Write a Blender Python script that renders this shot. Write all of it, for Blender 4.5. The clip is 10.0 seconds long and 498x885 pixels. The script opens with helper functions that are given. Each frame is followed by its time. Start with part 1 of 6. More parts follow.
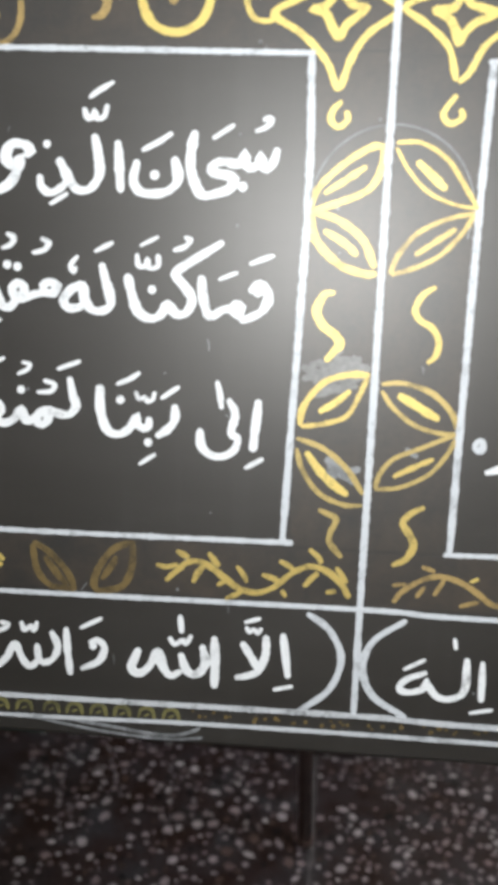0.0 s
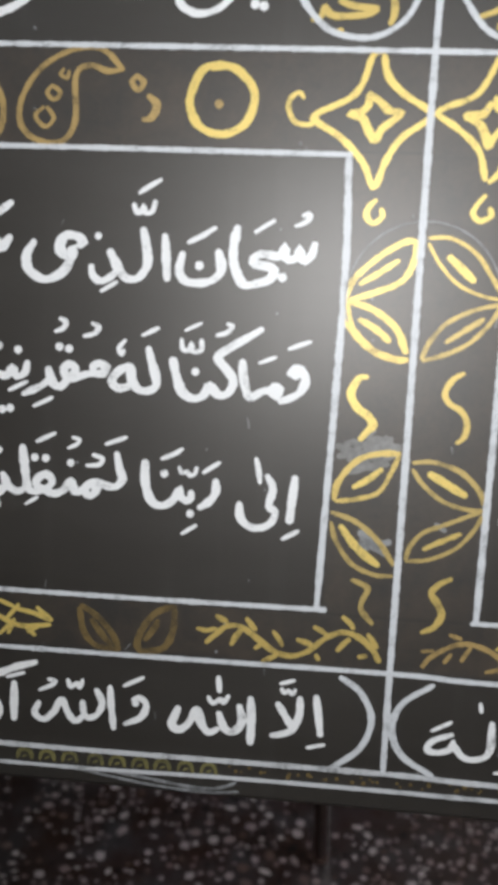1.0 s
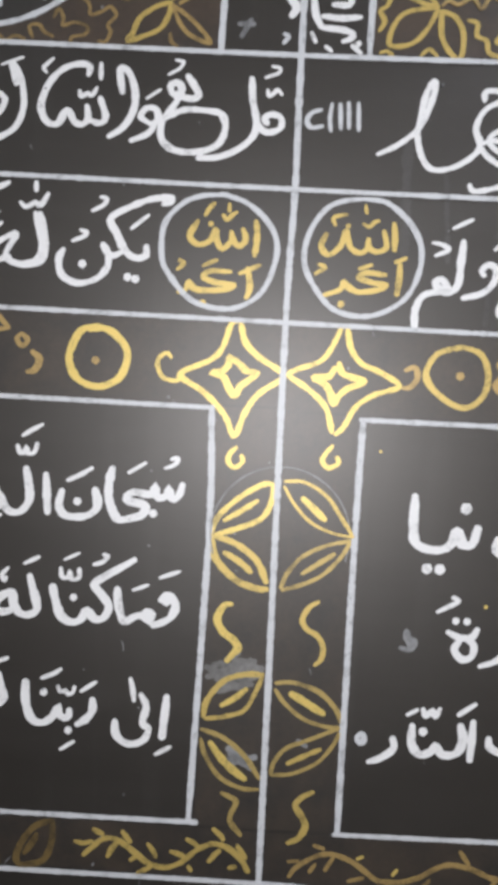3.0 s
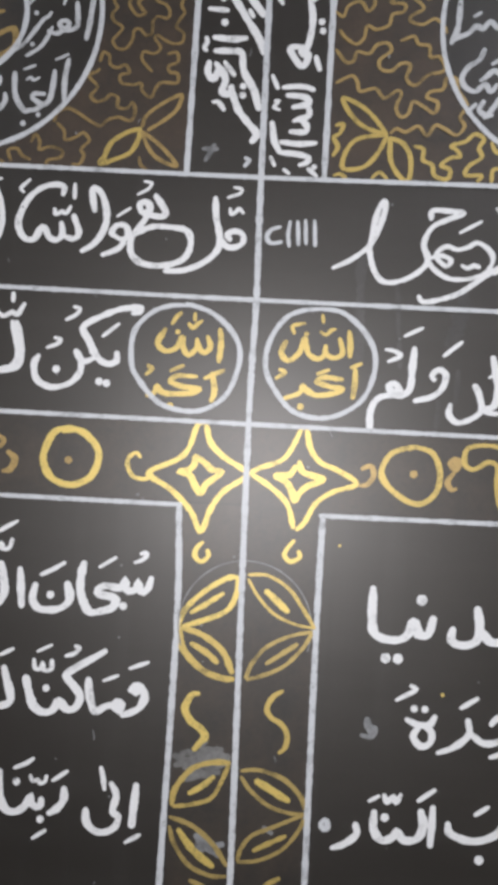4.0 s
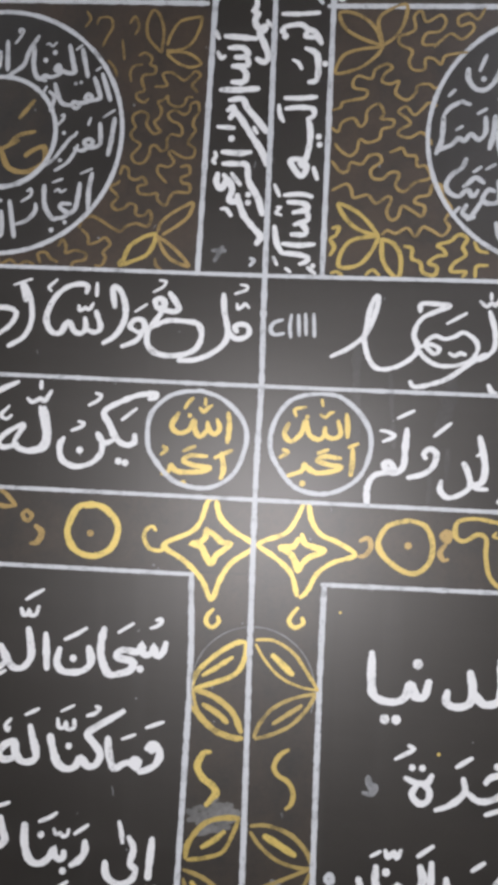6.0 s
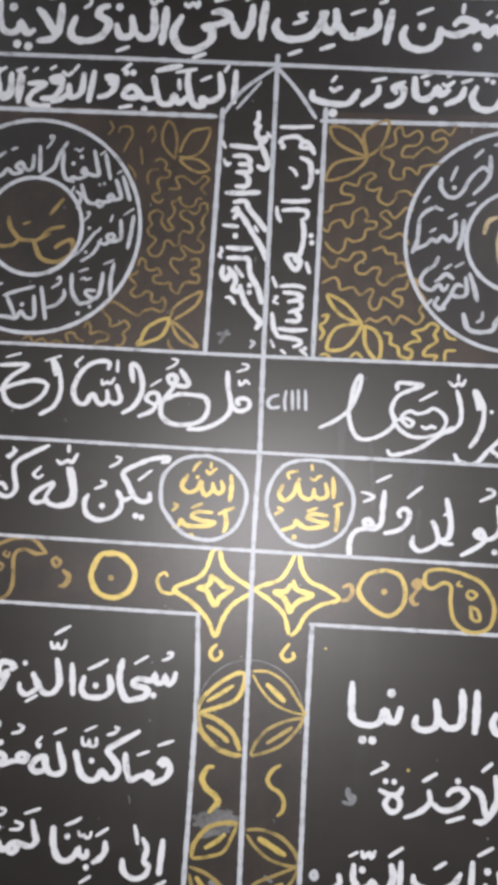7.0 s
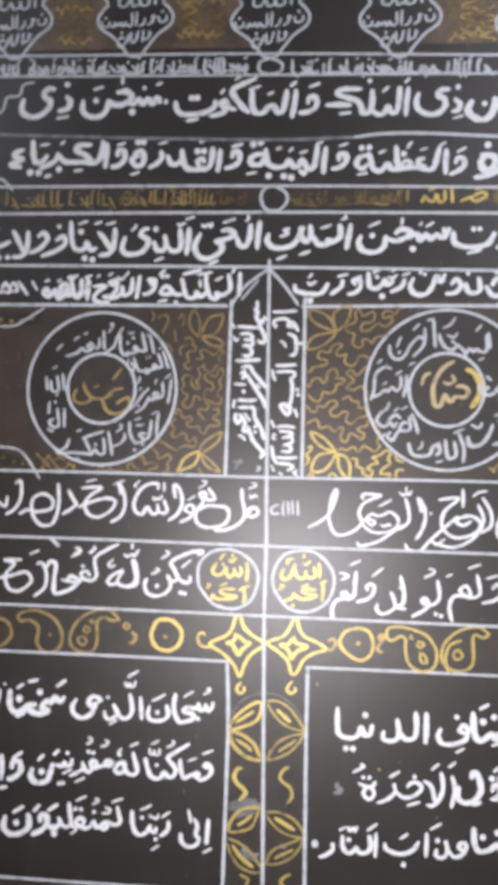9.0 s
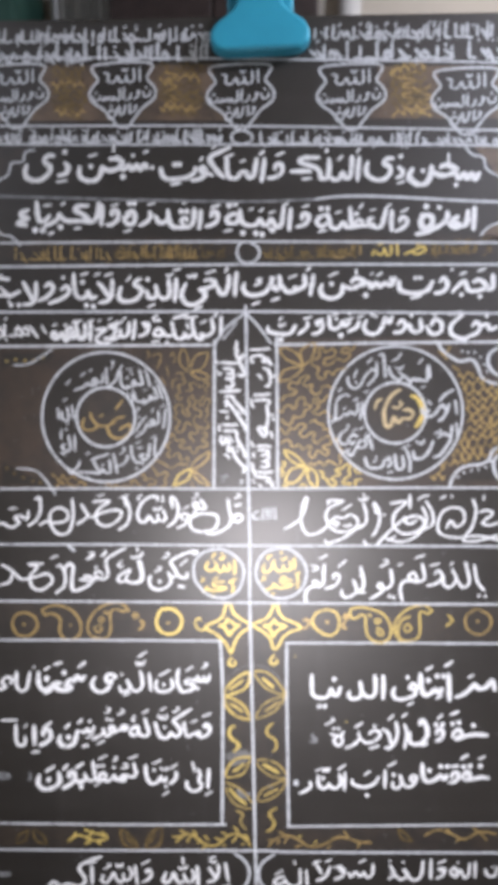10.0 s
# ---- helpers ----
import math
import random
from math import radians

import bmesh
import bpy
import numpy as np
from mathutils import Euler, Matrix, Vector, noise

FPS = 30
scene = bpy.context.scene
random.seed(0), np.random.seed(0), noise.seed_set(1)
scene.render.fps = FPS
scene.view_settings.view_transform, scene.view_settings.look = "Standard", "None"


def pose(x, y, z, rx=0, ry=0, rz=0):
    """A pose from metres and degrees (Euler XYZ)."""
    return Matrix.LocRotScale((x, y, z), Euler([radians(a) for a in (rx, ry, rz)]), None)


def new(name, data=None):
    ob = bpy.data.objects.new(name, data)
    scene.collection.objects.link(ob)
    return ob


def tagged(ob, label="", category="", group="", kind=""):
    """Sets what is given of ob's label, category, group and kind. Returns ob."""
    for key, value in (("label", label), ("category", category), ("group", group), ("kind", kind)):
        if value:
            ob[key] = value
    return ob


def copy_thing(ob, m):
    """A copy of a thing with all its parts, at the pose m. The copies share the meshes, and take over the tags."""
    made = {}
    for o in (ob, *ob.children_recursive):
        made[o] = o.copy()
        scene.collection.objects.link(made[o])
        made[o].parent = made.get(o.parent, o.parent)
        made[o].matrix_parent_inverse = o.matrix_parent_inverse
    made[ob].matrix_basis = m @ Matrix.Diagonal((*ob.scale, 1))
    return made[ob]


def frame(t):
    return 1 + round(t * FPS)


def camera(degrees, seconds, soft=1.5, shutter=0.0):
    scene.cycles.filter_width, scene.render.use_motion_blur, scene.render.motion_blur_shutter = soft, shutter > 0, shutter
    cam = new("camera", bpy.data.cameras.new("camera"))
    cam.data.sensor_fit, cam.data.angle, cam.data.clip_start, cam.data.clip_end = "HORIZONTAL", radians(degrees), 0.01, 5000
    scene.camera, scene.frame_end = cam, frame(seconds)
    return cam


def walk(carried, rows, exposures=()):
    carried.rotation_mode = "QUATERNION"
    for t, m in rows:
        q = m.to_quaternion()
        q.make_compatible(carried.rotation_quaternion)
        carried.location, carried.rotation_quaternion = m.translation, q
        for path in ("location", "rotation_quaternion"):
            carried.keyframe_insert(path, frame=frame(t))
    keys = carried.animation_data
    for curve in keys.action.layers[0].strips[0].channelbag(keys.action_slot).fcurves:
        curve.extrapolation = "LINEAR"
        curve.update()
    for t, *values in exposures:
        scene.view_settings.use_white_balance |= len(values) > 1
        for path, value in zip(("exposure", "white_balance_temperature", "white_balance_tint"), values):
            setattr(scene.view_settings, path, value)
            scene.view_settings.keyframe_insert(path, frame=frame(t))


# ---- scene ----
import collections
cam = camera(40.0, 10.0, soft=4.8)
# the phone holds its focus a little over half a metre off, so the near start and the far end of the walk are soft
cam.data.dof.use_dof = True
cam.data.dof.focus_distance = 0.51
cam.data.dof.aperture_fstop = 8.0
# The board leans back by LEAN degrees; u runs along it, v up it from the foot of its middle line.
LEAN, BASE_HEIGHT = 8.0, 1.125
BOARD = pose(0, 0, BASE_HEIGHT, -LEAN)
PATH = [
    (0, -0.0418, -0.3886, 0.1479, 4.06, -7.72, -2.53),
    (0.5, -0.0468, -0.3845, 0.1553, 5.15, -7.83, -2.45),
    (1, -0.0578, -0.4069, 0.1920, 5.06, -7.49, -2.74),
    (1.5, -0.0443, -0.4217, 0.2168, 3.57, -5.52, -2.82),
    (2, -0.0287, -0.4327, 0.2555, 4.36, -3.95, -2.10),
    (2.5, -0.0114, -0.4288, 0.2733, 4.92, -4.21, -2.96),
    (3, -0.0038, -0.4297, 0.3026, 2.23, -2.44, -2.92),
    (3.2, 0.0022, -0.4351, 0.3075, 1.60, -1.83, -2.36),
    (4.3, 0.0133, -0.4565, 0.3599, 1.77, 0.44, -2.62),
    (4.5, 0.0120, -0.4601, 0.3641, 1.81, 0.19, -2.24),
    (5, 0.0090, -0.4605, 0.3654, 1.92, 0.84, -2.19),
    (5.5, 0.0155, -0.4772, 0.3674, 3.10, 4.12, -2.50),
    (5.7, 0.0216, -0.4809, 0.3690, 3.41, 3.18, -2.21),
    (7, 0.0207, -0.5728, 0.4291, 2.99, 2.09, -2.67),
    (7.5, 0.0182, -0.6221, 0.4509, 2.88, 0.54, -2.93),
    (8, 0.0186, -0.6800, 0.4917, 3.22, 0.55, -1.42),
    (8.5, 0.0446, -0.7433, 0.5203, 3.75, 1.23, -0.84),
    (9, 0.0640, -0.8090, 0.5423, 6.07, 1.54, -0.67),
    (9.5, 0.0811, -0.8901, 0.5660, 4.74, -0.32, -0.64),
    (10, 0.0573, -0.9690, 0.6150, 3.31, -1.54, 1.01),
]
walk(cam, [(t, BOARD @ pose(x, y, z, 0, 0, yaw) @ pose(0, 0, 0, pitch) @ pose(0, 0, 0, 0, roll) @ pose(0, 0, 0, 90))
           for t, x, y, z, yaw, pitch, roll in PATH],
     [(0.0, 0.43, 6100, 6), (0.5, 0.14, 6130, 7), (1.0, -0.03, 6140, 8), (2.5, -0.15, 6160, 11), (4.5, -0.3, 6160, 12), (6.0, -0.25, 6140, 13), (7.5, -0.02, 6100, 14), (8.5, 0.16, 6090, 15), (10.0, 0.42, 6050, 16)])

# ---- light ----
world = bpy.data.worlds.new("room_air")
scene.world = world
world.use_nodes = True
world.node_tree.nodes["Background"].inputs["Color"].default_value = (0.75, 0.85, 1.0, 1)
world.node_tree.nodes["Background"].inputs["Strength"].default_value = 0.05


def lamp(name, kind, energy, colour, m, size=0.1):
    data = bpy.data.lights.new(name, kind)
    data.energy, data.color = energy, colour
    if kind == "AREA":
        data.shape, data.size = "DISK", size
    else:
        data.shadow_soft_size = size
    ob = new(name, data)
    ob.matrix_world = m
    return ob


# the torch of the filming phone, at rest near the middle of the walk
torch = lamp("phone_torch", "SPOT", 16.5, (1.0, 0.972, 0.955), BOARD @ pose(0.0, -0.68, 0.312, 90), 0.02)
torch.data.spot_size, torch.data.spot_blend = math.radians(122), 1.0
# two unseen ceiling lights, added to brighten the upper board from its sides
lamp("ceiling_fill", "POINT", 58.0, (0.90, 0.93, 1.0), pose(1.3, -0.5, 2.80), 0.09)
lamp("ceiling_fill", "POINT", 5.0, (0.90, 0.93, 1.0), pose(-1.3, -0.5, 2.80), 0.09)
# an unseen bulb, added to brighten the wall and the floor behind the board
lamp("back_fill", "POINT", 16.0, (1.0, 0.94, 0.90), pose(1.15, 0.55, 2.78), 0.06)


# ---- materials ----
def material(name):
    m = bpy.data.materials.new(name)
    m.use_nodes = True
    nt = m.node_tree
    return m, nt, nt.nodes["Principled BSDF"]


def node(nt, kind, **values):
    n = nt.nodes.new(kind)
    for key, value in values.items():
        n.inputs[key.replace("_", " ")].default_value = value
    return n


def ramp(nt, source, stops):
    r = nt.nodes.new("ShaderNodeValToRGB")
    while len(r.color_ramp.elements) < len(stops):
        r.color_ramp.elements.new(0.5)
    for e, (p, c) in zip(r.color_ramp.elements, stops):
        e.position, e.color = p, (*c, 1)
    nt.links.new(source, r.inputs["Fac"])
    return r


def mixed(nt, fac, a, b, how="MIX"):
    n = nt.nodes.new("ShaderNodeMix")
    n.data_type, n.blend_type = "RGBA", how
    for value, socket in ((fac, n.inputs[0]), (a, n.inputs[6]), (b, n.inputs[7])):
        if isinstance(value, bpy.types.NodeSocket):
            nt.links.new(value, socket)
        elif isinstance(value, tuple):
            socket.default_value = (*value, 1)
        else:
            socket.default_value = value
    return n.outputs[2]


def noise_of(nt, scale, detail=4.0, rough=0.6, stretch=None):
    tc = nt.nodes.new("ShaderNodeTexCoord")
    n = node(nt, "ShaderNodeTexNoise", Scale=scale, Detail=detail, Roughness=rough)
    out = tc.outputs["Object"]
    if stretch:
        mp = nt.nodes.new("ShaderNodeMapping")
        mp.inputs["Scale"].default_value = stretch
        nt.links.new(out, mp.inputs["Vector"])
        out = mp.outputs["Vector"]
    nt.links.new(out, n.inputs["Vector"])
    return n.outputs["Fac"]


def bump(nt, bsdf, height, strength, distance):
    b = node(nt, "ShaderNodeBump", Strength=strength, Distance=distance)
    nt.links.new(height, b.inputs["Height"])
    nt.links.new(b.outputs["Normal"], bsdf.inputs["Normal"])


def slate_paint():
    m, nt, p = material("black_board_paint")
    big = noise_of(nt, 5.0, 5, 0.6)
    fine = noise_of(nt, 650.0, 3, 0.7)
    wipe = noise_of(nt, 9.0, 5, 0.65, (0.35, 1, 2.2))
    base = ramp(nt, big, [(0.3, (0.0075, 0.0060, 0.0046)), (0.7, (0.0125, 0.0104, 0.0080))])
    dust = ramp(nt, wipe, [(0.45, (0, 0, 0)), (0.8, (0.011, 0.0107, 0.0102))])
    drag = noise_of(nt, 14.0, 4, 0.6, (2.4, 1, 0.16))
    streak = ramp(nt, drag, [(0.55, (0, 0, 0)), (0.85, (0.011, 0.011, 0.0105))])
    dust_and_streak = mixed(nt, 1.0, dust.outputs["Color"], streak.outputs["Color"], "ADD")
    col = mixed(nt, 1.0, base.outputs["Color"], dust_and_streak, "ADD")
    nt.links.new(col, p.inputs["Base Color"])
    r = ramp(nt, fine, [(0.3, (0.45, 0.45, 0.45)), (0.7, (0.51, 0.51, 0.51))])
    nt.links.new(r.outputs["Color"], p.inputs["Roughness"])
    p.inputs["Specular IOR Level"].default_value = 0.85
    p.inputs["Specular Tint"].default_value = (1.0, 0.95, 0.89, 1)
    p.inputs["IOR"].default_value = 1.52
    p.inputs["Coat Weight"].default_value = 0.5
    p.inputs["Coat Roughness"].default_value = 0.44
    bump(nt, p, fine, 0.06, 0.0004)
    return m


def chalk(name, colour, gaps, metal=0.0):
    """Paint-like chalk that lies on the tooth of the board: gaps from 0 (dense) to 1 (mostly bare); metal: the share of gold pigment."""
    m, nt, p = material(name)
    grain = noise_of(nt, 900.0, 2, 0.6)
    patch = noise_of(nt, 70.0, 4, 0.6)
    add = nt.nodes.new("ShaderNodeMath")
    add.operation = "MULTIPLY_ADD"
    nt.links.new(grain, add.inputs[0])
    add.inputs[1].default_value = 0.5
    nt.links.new(patch, add.inputs[2])
    low = 0.42 + 0.32 * gaps
    mask = ramp(nt, add.outputs[0], [(low, (0, 0, 0)), (low + 0.22, (1, 1, 1))])
    nt.links.new(mixed(nt, mask.outputs["Color"], tuple(0.01 + 0.36 * c for c in colour), colour), p.inputs["Base Color"])
    p.inputs["Roughness"].default_value = 0.52
    p.inputs["Metallic"].default_value = metal
    p.inputs["Specular IOR Level"].default_value = 0.9
    p.inputs["Coat Weight"].default_value = 0.4
    p.inputs["Coat Roughness"].default_value = 0.42
    bump(nt, p, grain, 0.2, 0.0004)
    return m


SLATE = slate_paint()
WHITE = chalk("dense_white_chalk", (0.80, 0.80, 0.795), 0.12)
SOFT = chalk("soft_grey_chalk", (0.54, 0.55, 0.56), 0.25)
LINE = chalk("ruled_white_chalk", (0.58, 0.595, 0.61), 0.2)
FAINT = chalk("faint_white_chalk", (0.25, 0.255, 0.26), 0.6)
YELLOW = chalk("yellow_chalk", (0.74, 0.56, 0.15), 0.25, 0.45)
GOLD = chalk("gold_chalk", (0.62, 0.46, 0.13), 0.30, 0.5)
OLIVE = chalk("thin_gold_chalk", (0.50, 0.37, 0.12), 0.4, 0.5)
DIM = chalk("dull_ochre_chalk", (0.22, 0.15, 0.05), 0.5, 0.5)
# left panel's strokes: thin ochre, its colour also darkened for the weaker light there
THIN = chalk("thin_shaded_ochre_chalk", (0.36, 0.245, 0.09), 0.5, 0.5)
PALE = chalk("pale_gold_chalk", (0.60, 0.47, 0.26), 0.3, 0.4)
OCHRE = chalk("thin_ochre_chalk", (0.47, 0.325, 0.115), 0.40, 0.5)


def rubbed(name, colour, cover):
    """Chalk rubbed thinly over the black paint, so that the paint shows through."""
    m, nt, p = material(name)
    cloud = noise_of(nt, 26.0, 6, 0.7)
    fine = noise_of(nt, 300.0, 3, 0.7)
    add = nt.nodes.new("ShaderNodeMath")
    add.operation = "MULTIPLY_ADD"
    nt.links.new(fine, add.inputs[0])
    add.inputs[1].default_value = 0.4
    nt.links.new(cloud, add.inputs[2])
    mask = ramp(nt, add.outputs[0], [(0.75 - 0.4 * cover, (0, 0, 0)), (1.05 - 0.3 * cover, (1, 1, 1))])
    nt.links.new(mixed(nt, mask.outputs["Color"], (0.011, 0.0105, 0.010), colour), p.inputs["Base Color"])
    p.inputs["Roughness"].default_value = 0.48
    p.inputs["Specular IOR Level"].default_value = 0.85
    p.inputs["Specular Tint"].default_value = (1.0, 0.95, 0.89, 1)
    p.inputs["Coat Weight"].default_value = 0.5
    p.inputs["Coat Roughness"].default_value = 0.44
    bump(nt, p, fine, 0.05, 0.0004)
    return m


BROWN = rubbed("rubbed_brown_chalk", (0.052, 0.034, 0.022), 0.75)
EARTH = rubbed("thick_brown_chalk", (0.145, 0.097, 0.062), 0.85)
UMBER = rubbed("faint_brown_chalk", (0.040, 0.029, 0.020), 0.55)
WIPE = rubbed("dry_wipe_marks", (0.045, 0.044, 0.043), 0.7)
SMEAR = rubbed("wiped_grey_chalk", (0.20, 0.20, 0.195), 0.75)


# ---- helpers for meshes ----
def mesh_object(name, verts, faces, mat, parent=None, smooth=False):
    me = bpy.data.meshes.new(name)
    me.from_pydata(verts, [], faces)
    me.update()
    me.materials.append(mat)
    if smooth:
        for f in me.polygons:
            f.use_smooth = True
    ob = new(name, me)
    ob.parent = parent
    return ob


def part(name, bm, mat, parent, label=""):
    me = bpy.data.meshes.new(name)
    bm.to_mesh(me)
    bm.free()
    me.materials.append(mat)
    ob = new(name, me)
    ob.parent = parent
    return tagged(ob, label)


def box_bm(x0, x1, y0, y1, z0, z1, bevel=0.0, segments=2):
    bm = bmesh.new()
    bmesh.ops.create_cube(bm, size=1)
    for v in bm.verts:
        v.co = ((x0 + x1) / 2 + v.co.x * (x1 - x0), (y0 + y1) / 2 + v.co.y * (y1 - y0), (z0 + z1) / 2 + v.co.z * (z1 - z0))
    if bevel:
        bmesh.ops.bevel(bm, geom=list(bm.edges), offset=bevel, segments=segments, affect="EDGES", profile=0.5)
    return bm


# ---- chalk strokes: millimetres on the board, u to the right, v up ----
def glide(pts, step=1.6, closed=False):
    """A smooth line through the points (Catmull-Rom), sampled about every step millimetres."""
    p = [np.array(q, float) for q in pts]
    n = len(p)
    if n == 2 and not closed:
        k = max(2, int(np.linalg.norm(p[1] - p[0]) / (step * 2.5)))
        return [p[0] + (p[1] - p[0]) * i / k for i in range(k + 1)]
    out = []
    for i in range(n if closed else n - 1):
        a, b = p[i], p[(i + 1) % n]
        z = p[i - 1] if closed or i else 2 * a - b
        c = p[(i + 2) % n] if closed or i + 2 < n else 2 * b - a
        k = max(2, int(np.linalg.norm(b - a) / step))
        for j in range(k):
            s = j / k
            out.append(0.5 * (2 * a + (b - z) * s + (2 * z - 5 * a + 4 * b - c) * s * s + (3 * a - 3 * b + c - z) * s ** 3))
    if not closed:
        out.append(p[-1])
    return out


class Chalk:
    """Gathers strokes of one drawn thing into one mesh that lies on the board's face."""
    def __init__(self, lift=0.25):
        self.v, self.f, self.lift, self.rng = [], [], lift, random.Random(7)

    def stroke(self, pts, w=5.5, closed=False, taper=0.0, start=1.0, end=1.0, jitter=0.12, pen=True):
        line = glide(pts, max(0.7, min(1.8, w * 0.35)), closed)
        n = len(line)
        reach = np.linalg.norm(line[1] - line[0])
        self.lift += 0.012
        ph = self.rng.uniform(0, 50)
        left, right = [], []
        for i, q in enumerate(line):
            a = line[i - 1] if (i or closed) else q
            b = line[(i + 1) % n] if (i + 1 < n or closed) else q
            d = b - a
            d = d / (np.linalg.norm(d) + 1e-9)
            s = i / max(1, n - 1)
            wide = w / 2 * (start + (end - start) * s)
            wide *= 1 + jitter * 1.6 * noise.noise((q[0] * 0.16 + ph, q[1] * 0.16, ph)) + jitter * 0.9 * self.rng.uniform(-1, 1)
            if pen and not closed:  # the edge of the chalk: broader down-strokes, thinner ends
                wide *= 1 + 0.09 * math.cos(2 * (math.atan2(d[1], d[0]) - 1.9))
                near = min(i, n - 1 - i) * reach
                wide *= 0.74 + 0.26 * min(1.0, near / (1.1 * w))
            nrm = np.array((-d[1], d[0]))
            left.append(q + nrm * wide)
            right.append(q - nrm * wide * (1 + jitter * 0.6 * self.rng.uniform(-1, 1)))
        caps = []
        if not closed:
            for end_i, sign in ((0, -1), (n - 1, 1)):
                d = line[min(end_i + 1, n - 1)] - line[max(end_i - 1, 0)]
                d = d / (np.linalg.norm(d) + 1e-9)
                r = np.linalg.norm(left[end_i] - right[end_i]) / 2
                caps.append(line[end_i] + d * sign * r * 0.75)
        base = len(self.v)
        h, low = self.lift, 0.02
        for i, (a, b) in enumerate(zip(left, right)):  # later parts of a stroke lie over earlier ones
            h = self.lift + 0.0012 * i
            self.v += [(a[0], h, a[1]), (b[0], h, b[1]), (a[0], low, a[1]), (b[0], low, b[1])]
        m = n if closed else n - 1
        for i in range(m):
            j = base + 4 * i
            k = base + 4 * ((i + 1) % n)
            self.f += [(j, k, k + 1, j + 1), (j + 2, k + 2, k, j), (j + 1, k + 1, k + 3, j + 3)]
        for c, i in zip(caps, (0, n - 1)):
            j = base + 4 * i
            e = len(self.v)
            h = self.lift + 0.0012 * i
            mid = [(np.array(c) * 0.72 + q * 0.28) for q in (left[i], right[i])]
            self.v += [(mid[0][0], h, mid[0][1]), (mid[1][0], h, mid[1][1]), (mid[0][0], low, mid[0][1]), (mid[1][0], low, mid[1][1])]
            self.f += [(j, e, e + 1, j + 1), (j + 2, e + 2, e, j), (e + 1, e + 3, j + 3, j + 1), (e, e + 2, e + 3, e + 1)]
        return self

    def dot(self, u, v, r=3.2, flat=1.0):
        """A dab of chalk."""
        self.lift += 0.012
        base = len(self.v)
        k = 12
        for i in range(k):
            a = 2 * math.pi * i / k
            q = r * (1 + 0.12 * self.rng.uniform(-1, 1))
            self.v.append((u + q * math.cos(a), self.lift, v + q * flat * math.sin(a)))
        for i in range(k):
            x, _, z = self.v[base + i]
            self.v.append((x, 0.02, z))
        self.f.append(tuple(base + i for i in range(k)))
        for i in range(k):
            j = (i + 1) % k
            self.f.append((base + i, base + k + i, base + k + j, base + j))
        return self

    def done(self, name, mat, parent, label=""):
        verts = [(x * 0.001, -y * 0.001, z * 0.001) for x, y, z in self.v]
        ob = mesh_object(name, verts, self.f, mat, parent)
        return tagged(ob, label)


def bend(path):
    """'u,v u,v u,v' as points."""
    return [tuple(float(c) for c in q.split(",")) for q in path.split()]


def drawn(name, strokes, mat, parent, w=5.5, label="", lift=0.25):
    """One word or motif: strokes parted by '/', a stroke of one point is a dab, a leading number and ':' is its own width.
    The first stroke is the part; the others, its dots, vowel signs and inner lines, are pieces of it."""
    first = None
    for k, s in enumerate(strokes.split("/")):
        s = s.strip()
        wide = w
        if ":" in s:
            head, s = s.split(":")
            wide = float(head)
        pts = bend(s)
        c = Chalk(lift + 0.012 * k)
        if len(pts) == 1:
            c.dot(*pts[0], r=wide * 0.6)
        else:
            c.stroke(pts, wide)
        ob = c.done(name if first is None else "dot" if len(pts) == 1 else "stroke", mat, first or parent, label if first is None else "")
        first = first or ob
    return first


# ---- the board ----
blackboard = new("blackboard")
blackboard.matrix_world = BOARD
tagged(blackboard, "black painted board covered with white and gold chalk lettering", "blackboard")
panel = box_bm(-0.47, 0.47, 0.0, 0.014, -0.093, 1.185, 0.003)
for vert in panel.verts:  # the board is not quite square: its upper edge falls to one side
    if vert.co.z > 1:
        vert.co.z -= 0.035 * vert.co.x
    else:
        vert.co.z += 0.012 * vert.co.x
part("panel", panel, SLATE, blackboard, "matt black board with chalk dust and wipe marks")


def patch(name, outline, mat, lift):
    """A thin rubbed area of chalk, given by its outline in millimetres."""
    n = len(outline)
    verts = [(u * 0.001, -lift * 0.001, v * 0.001) for u, v in outline] + [(u * 0.001, -0.00001, v * 0.001) for u, v in outline]
    faces = [tuple(range(n))] + [(i, n + i, n + (i + 1) % n, (i + 1) % n) for i in range(n)]
    return mesh_object(name, verts, faces, mat, blackboard)


def round_outline(u, v, r, k=48):
    return [(u + r * math.cos(2 * math.pi * i / k), v + r * math.sin(2 * math.pi * i / k)) for i in range(k)]


patch("brown_field", [(-440, 529), (-52, 525), (-47, 733), (-440, 738)], BROWN, 0.08)
patch("brown_field", [(43, 526), (440, 521), (440, 731), (45, 734)], BROWN, 0.08)
patch("brown_field", [(-440, 307.5), (-2, 307.5), (-2, 359), (-440, 363)], UMBER, 0.08)
patch("brown_field", [(1, 305.5), (440, 303), (440, 356), (1, 358.5)], UMBER, 0.08)
patch("brown_field", [(-43, 36), (-1.5, 36), (-2, 306), (-43, 306)], UMBER, 0.08)
patch("brown_field", [(1.5, 36), (47, 37), (47, 304), (1, 304)], UMBER, 0.08)
patch("brown_field", [(-440, -1), (-3, 2), (-3, 34), (-440, 31)], UMBER, 0.08)
patch("brown_field", [(3, 2), (440, 7), (440, 42), (3, 34)], UMBER, 0.08)
patch("brown_field", [(-440, 862), (-3, 853), (-3, 880), (-440, 890)], UMBER, 0.08)
patch("brown_field", [(3, 852), (440, 842), (440, 868), (3, 880)], UMBER, 0.08)
patch("brown_field", [(-440, 1058), (20, 1040), (20, 1118), (-440, 1136)], EARTH, 0.08)
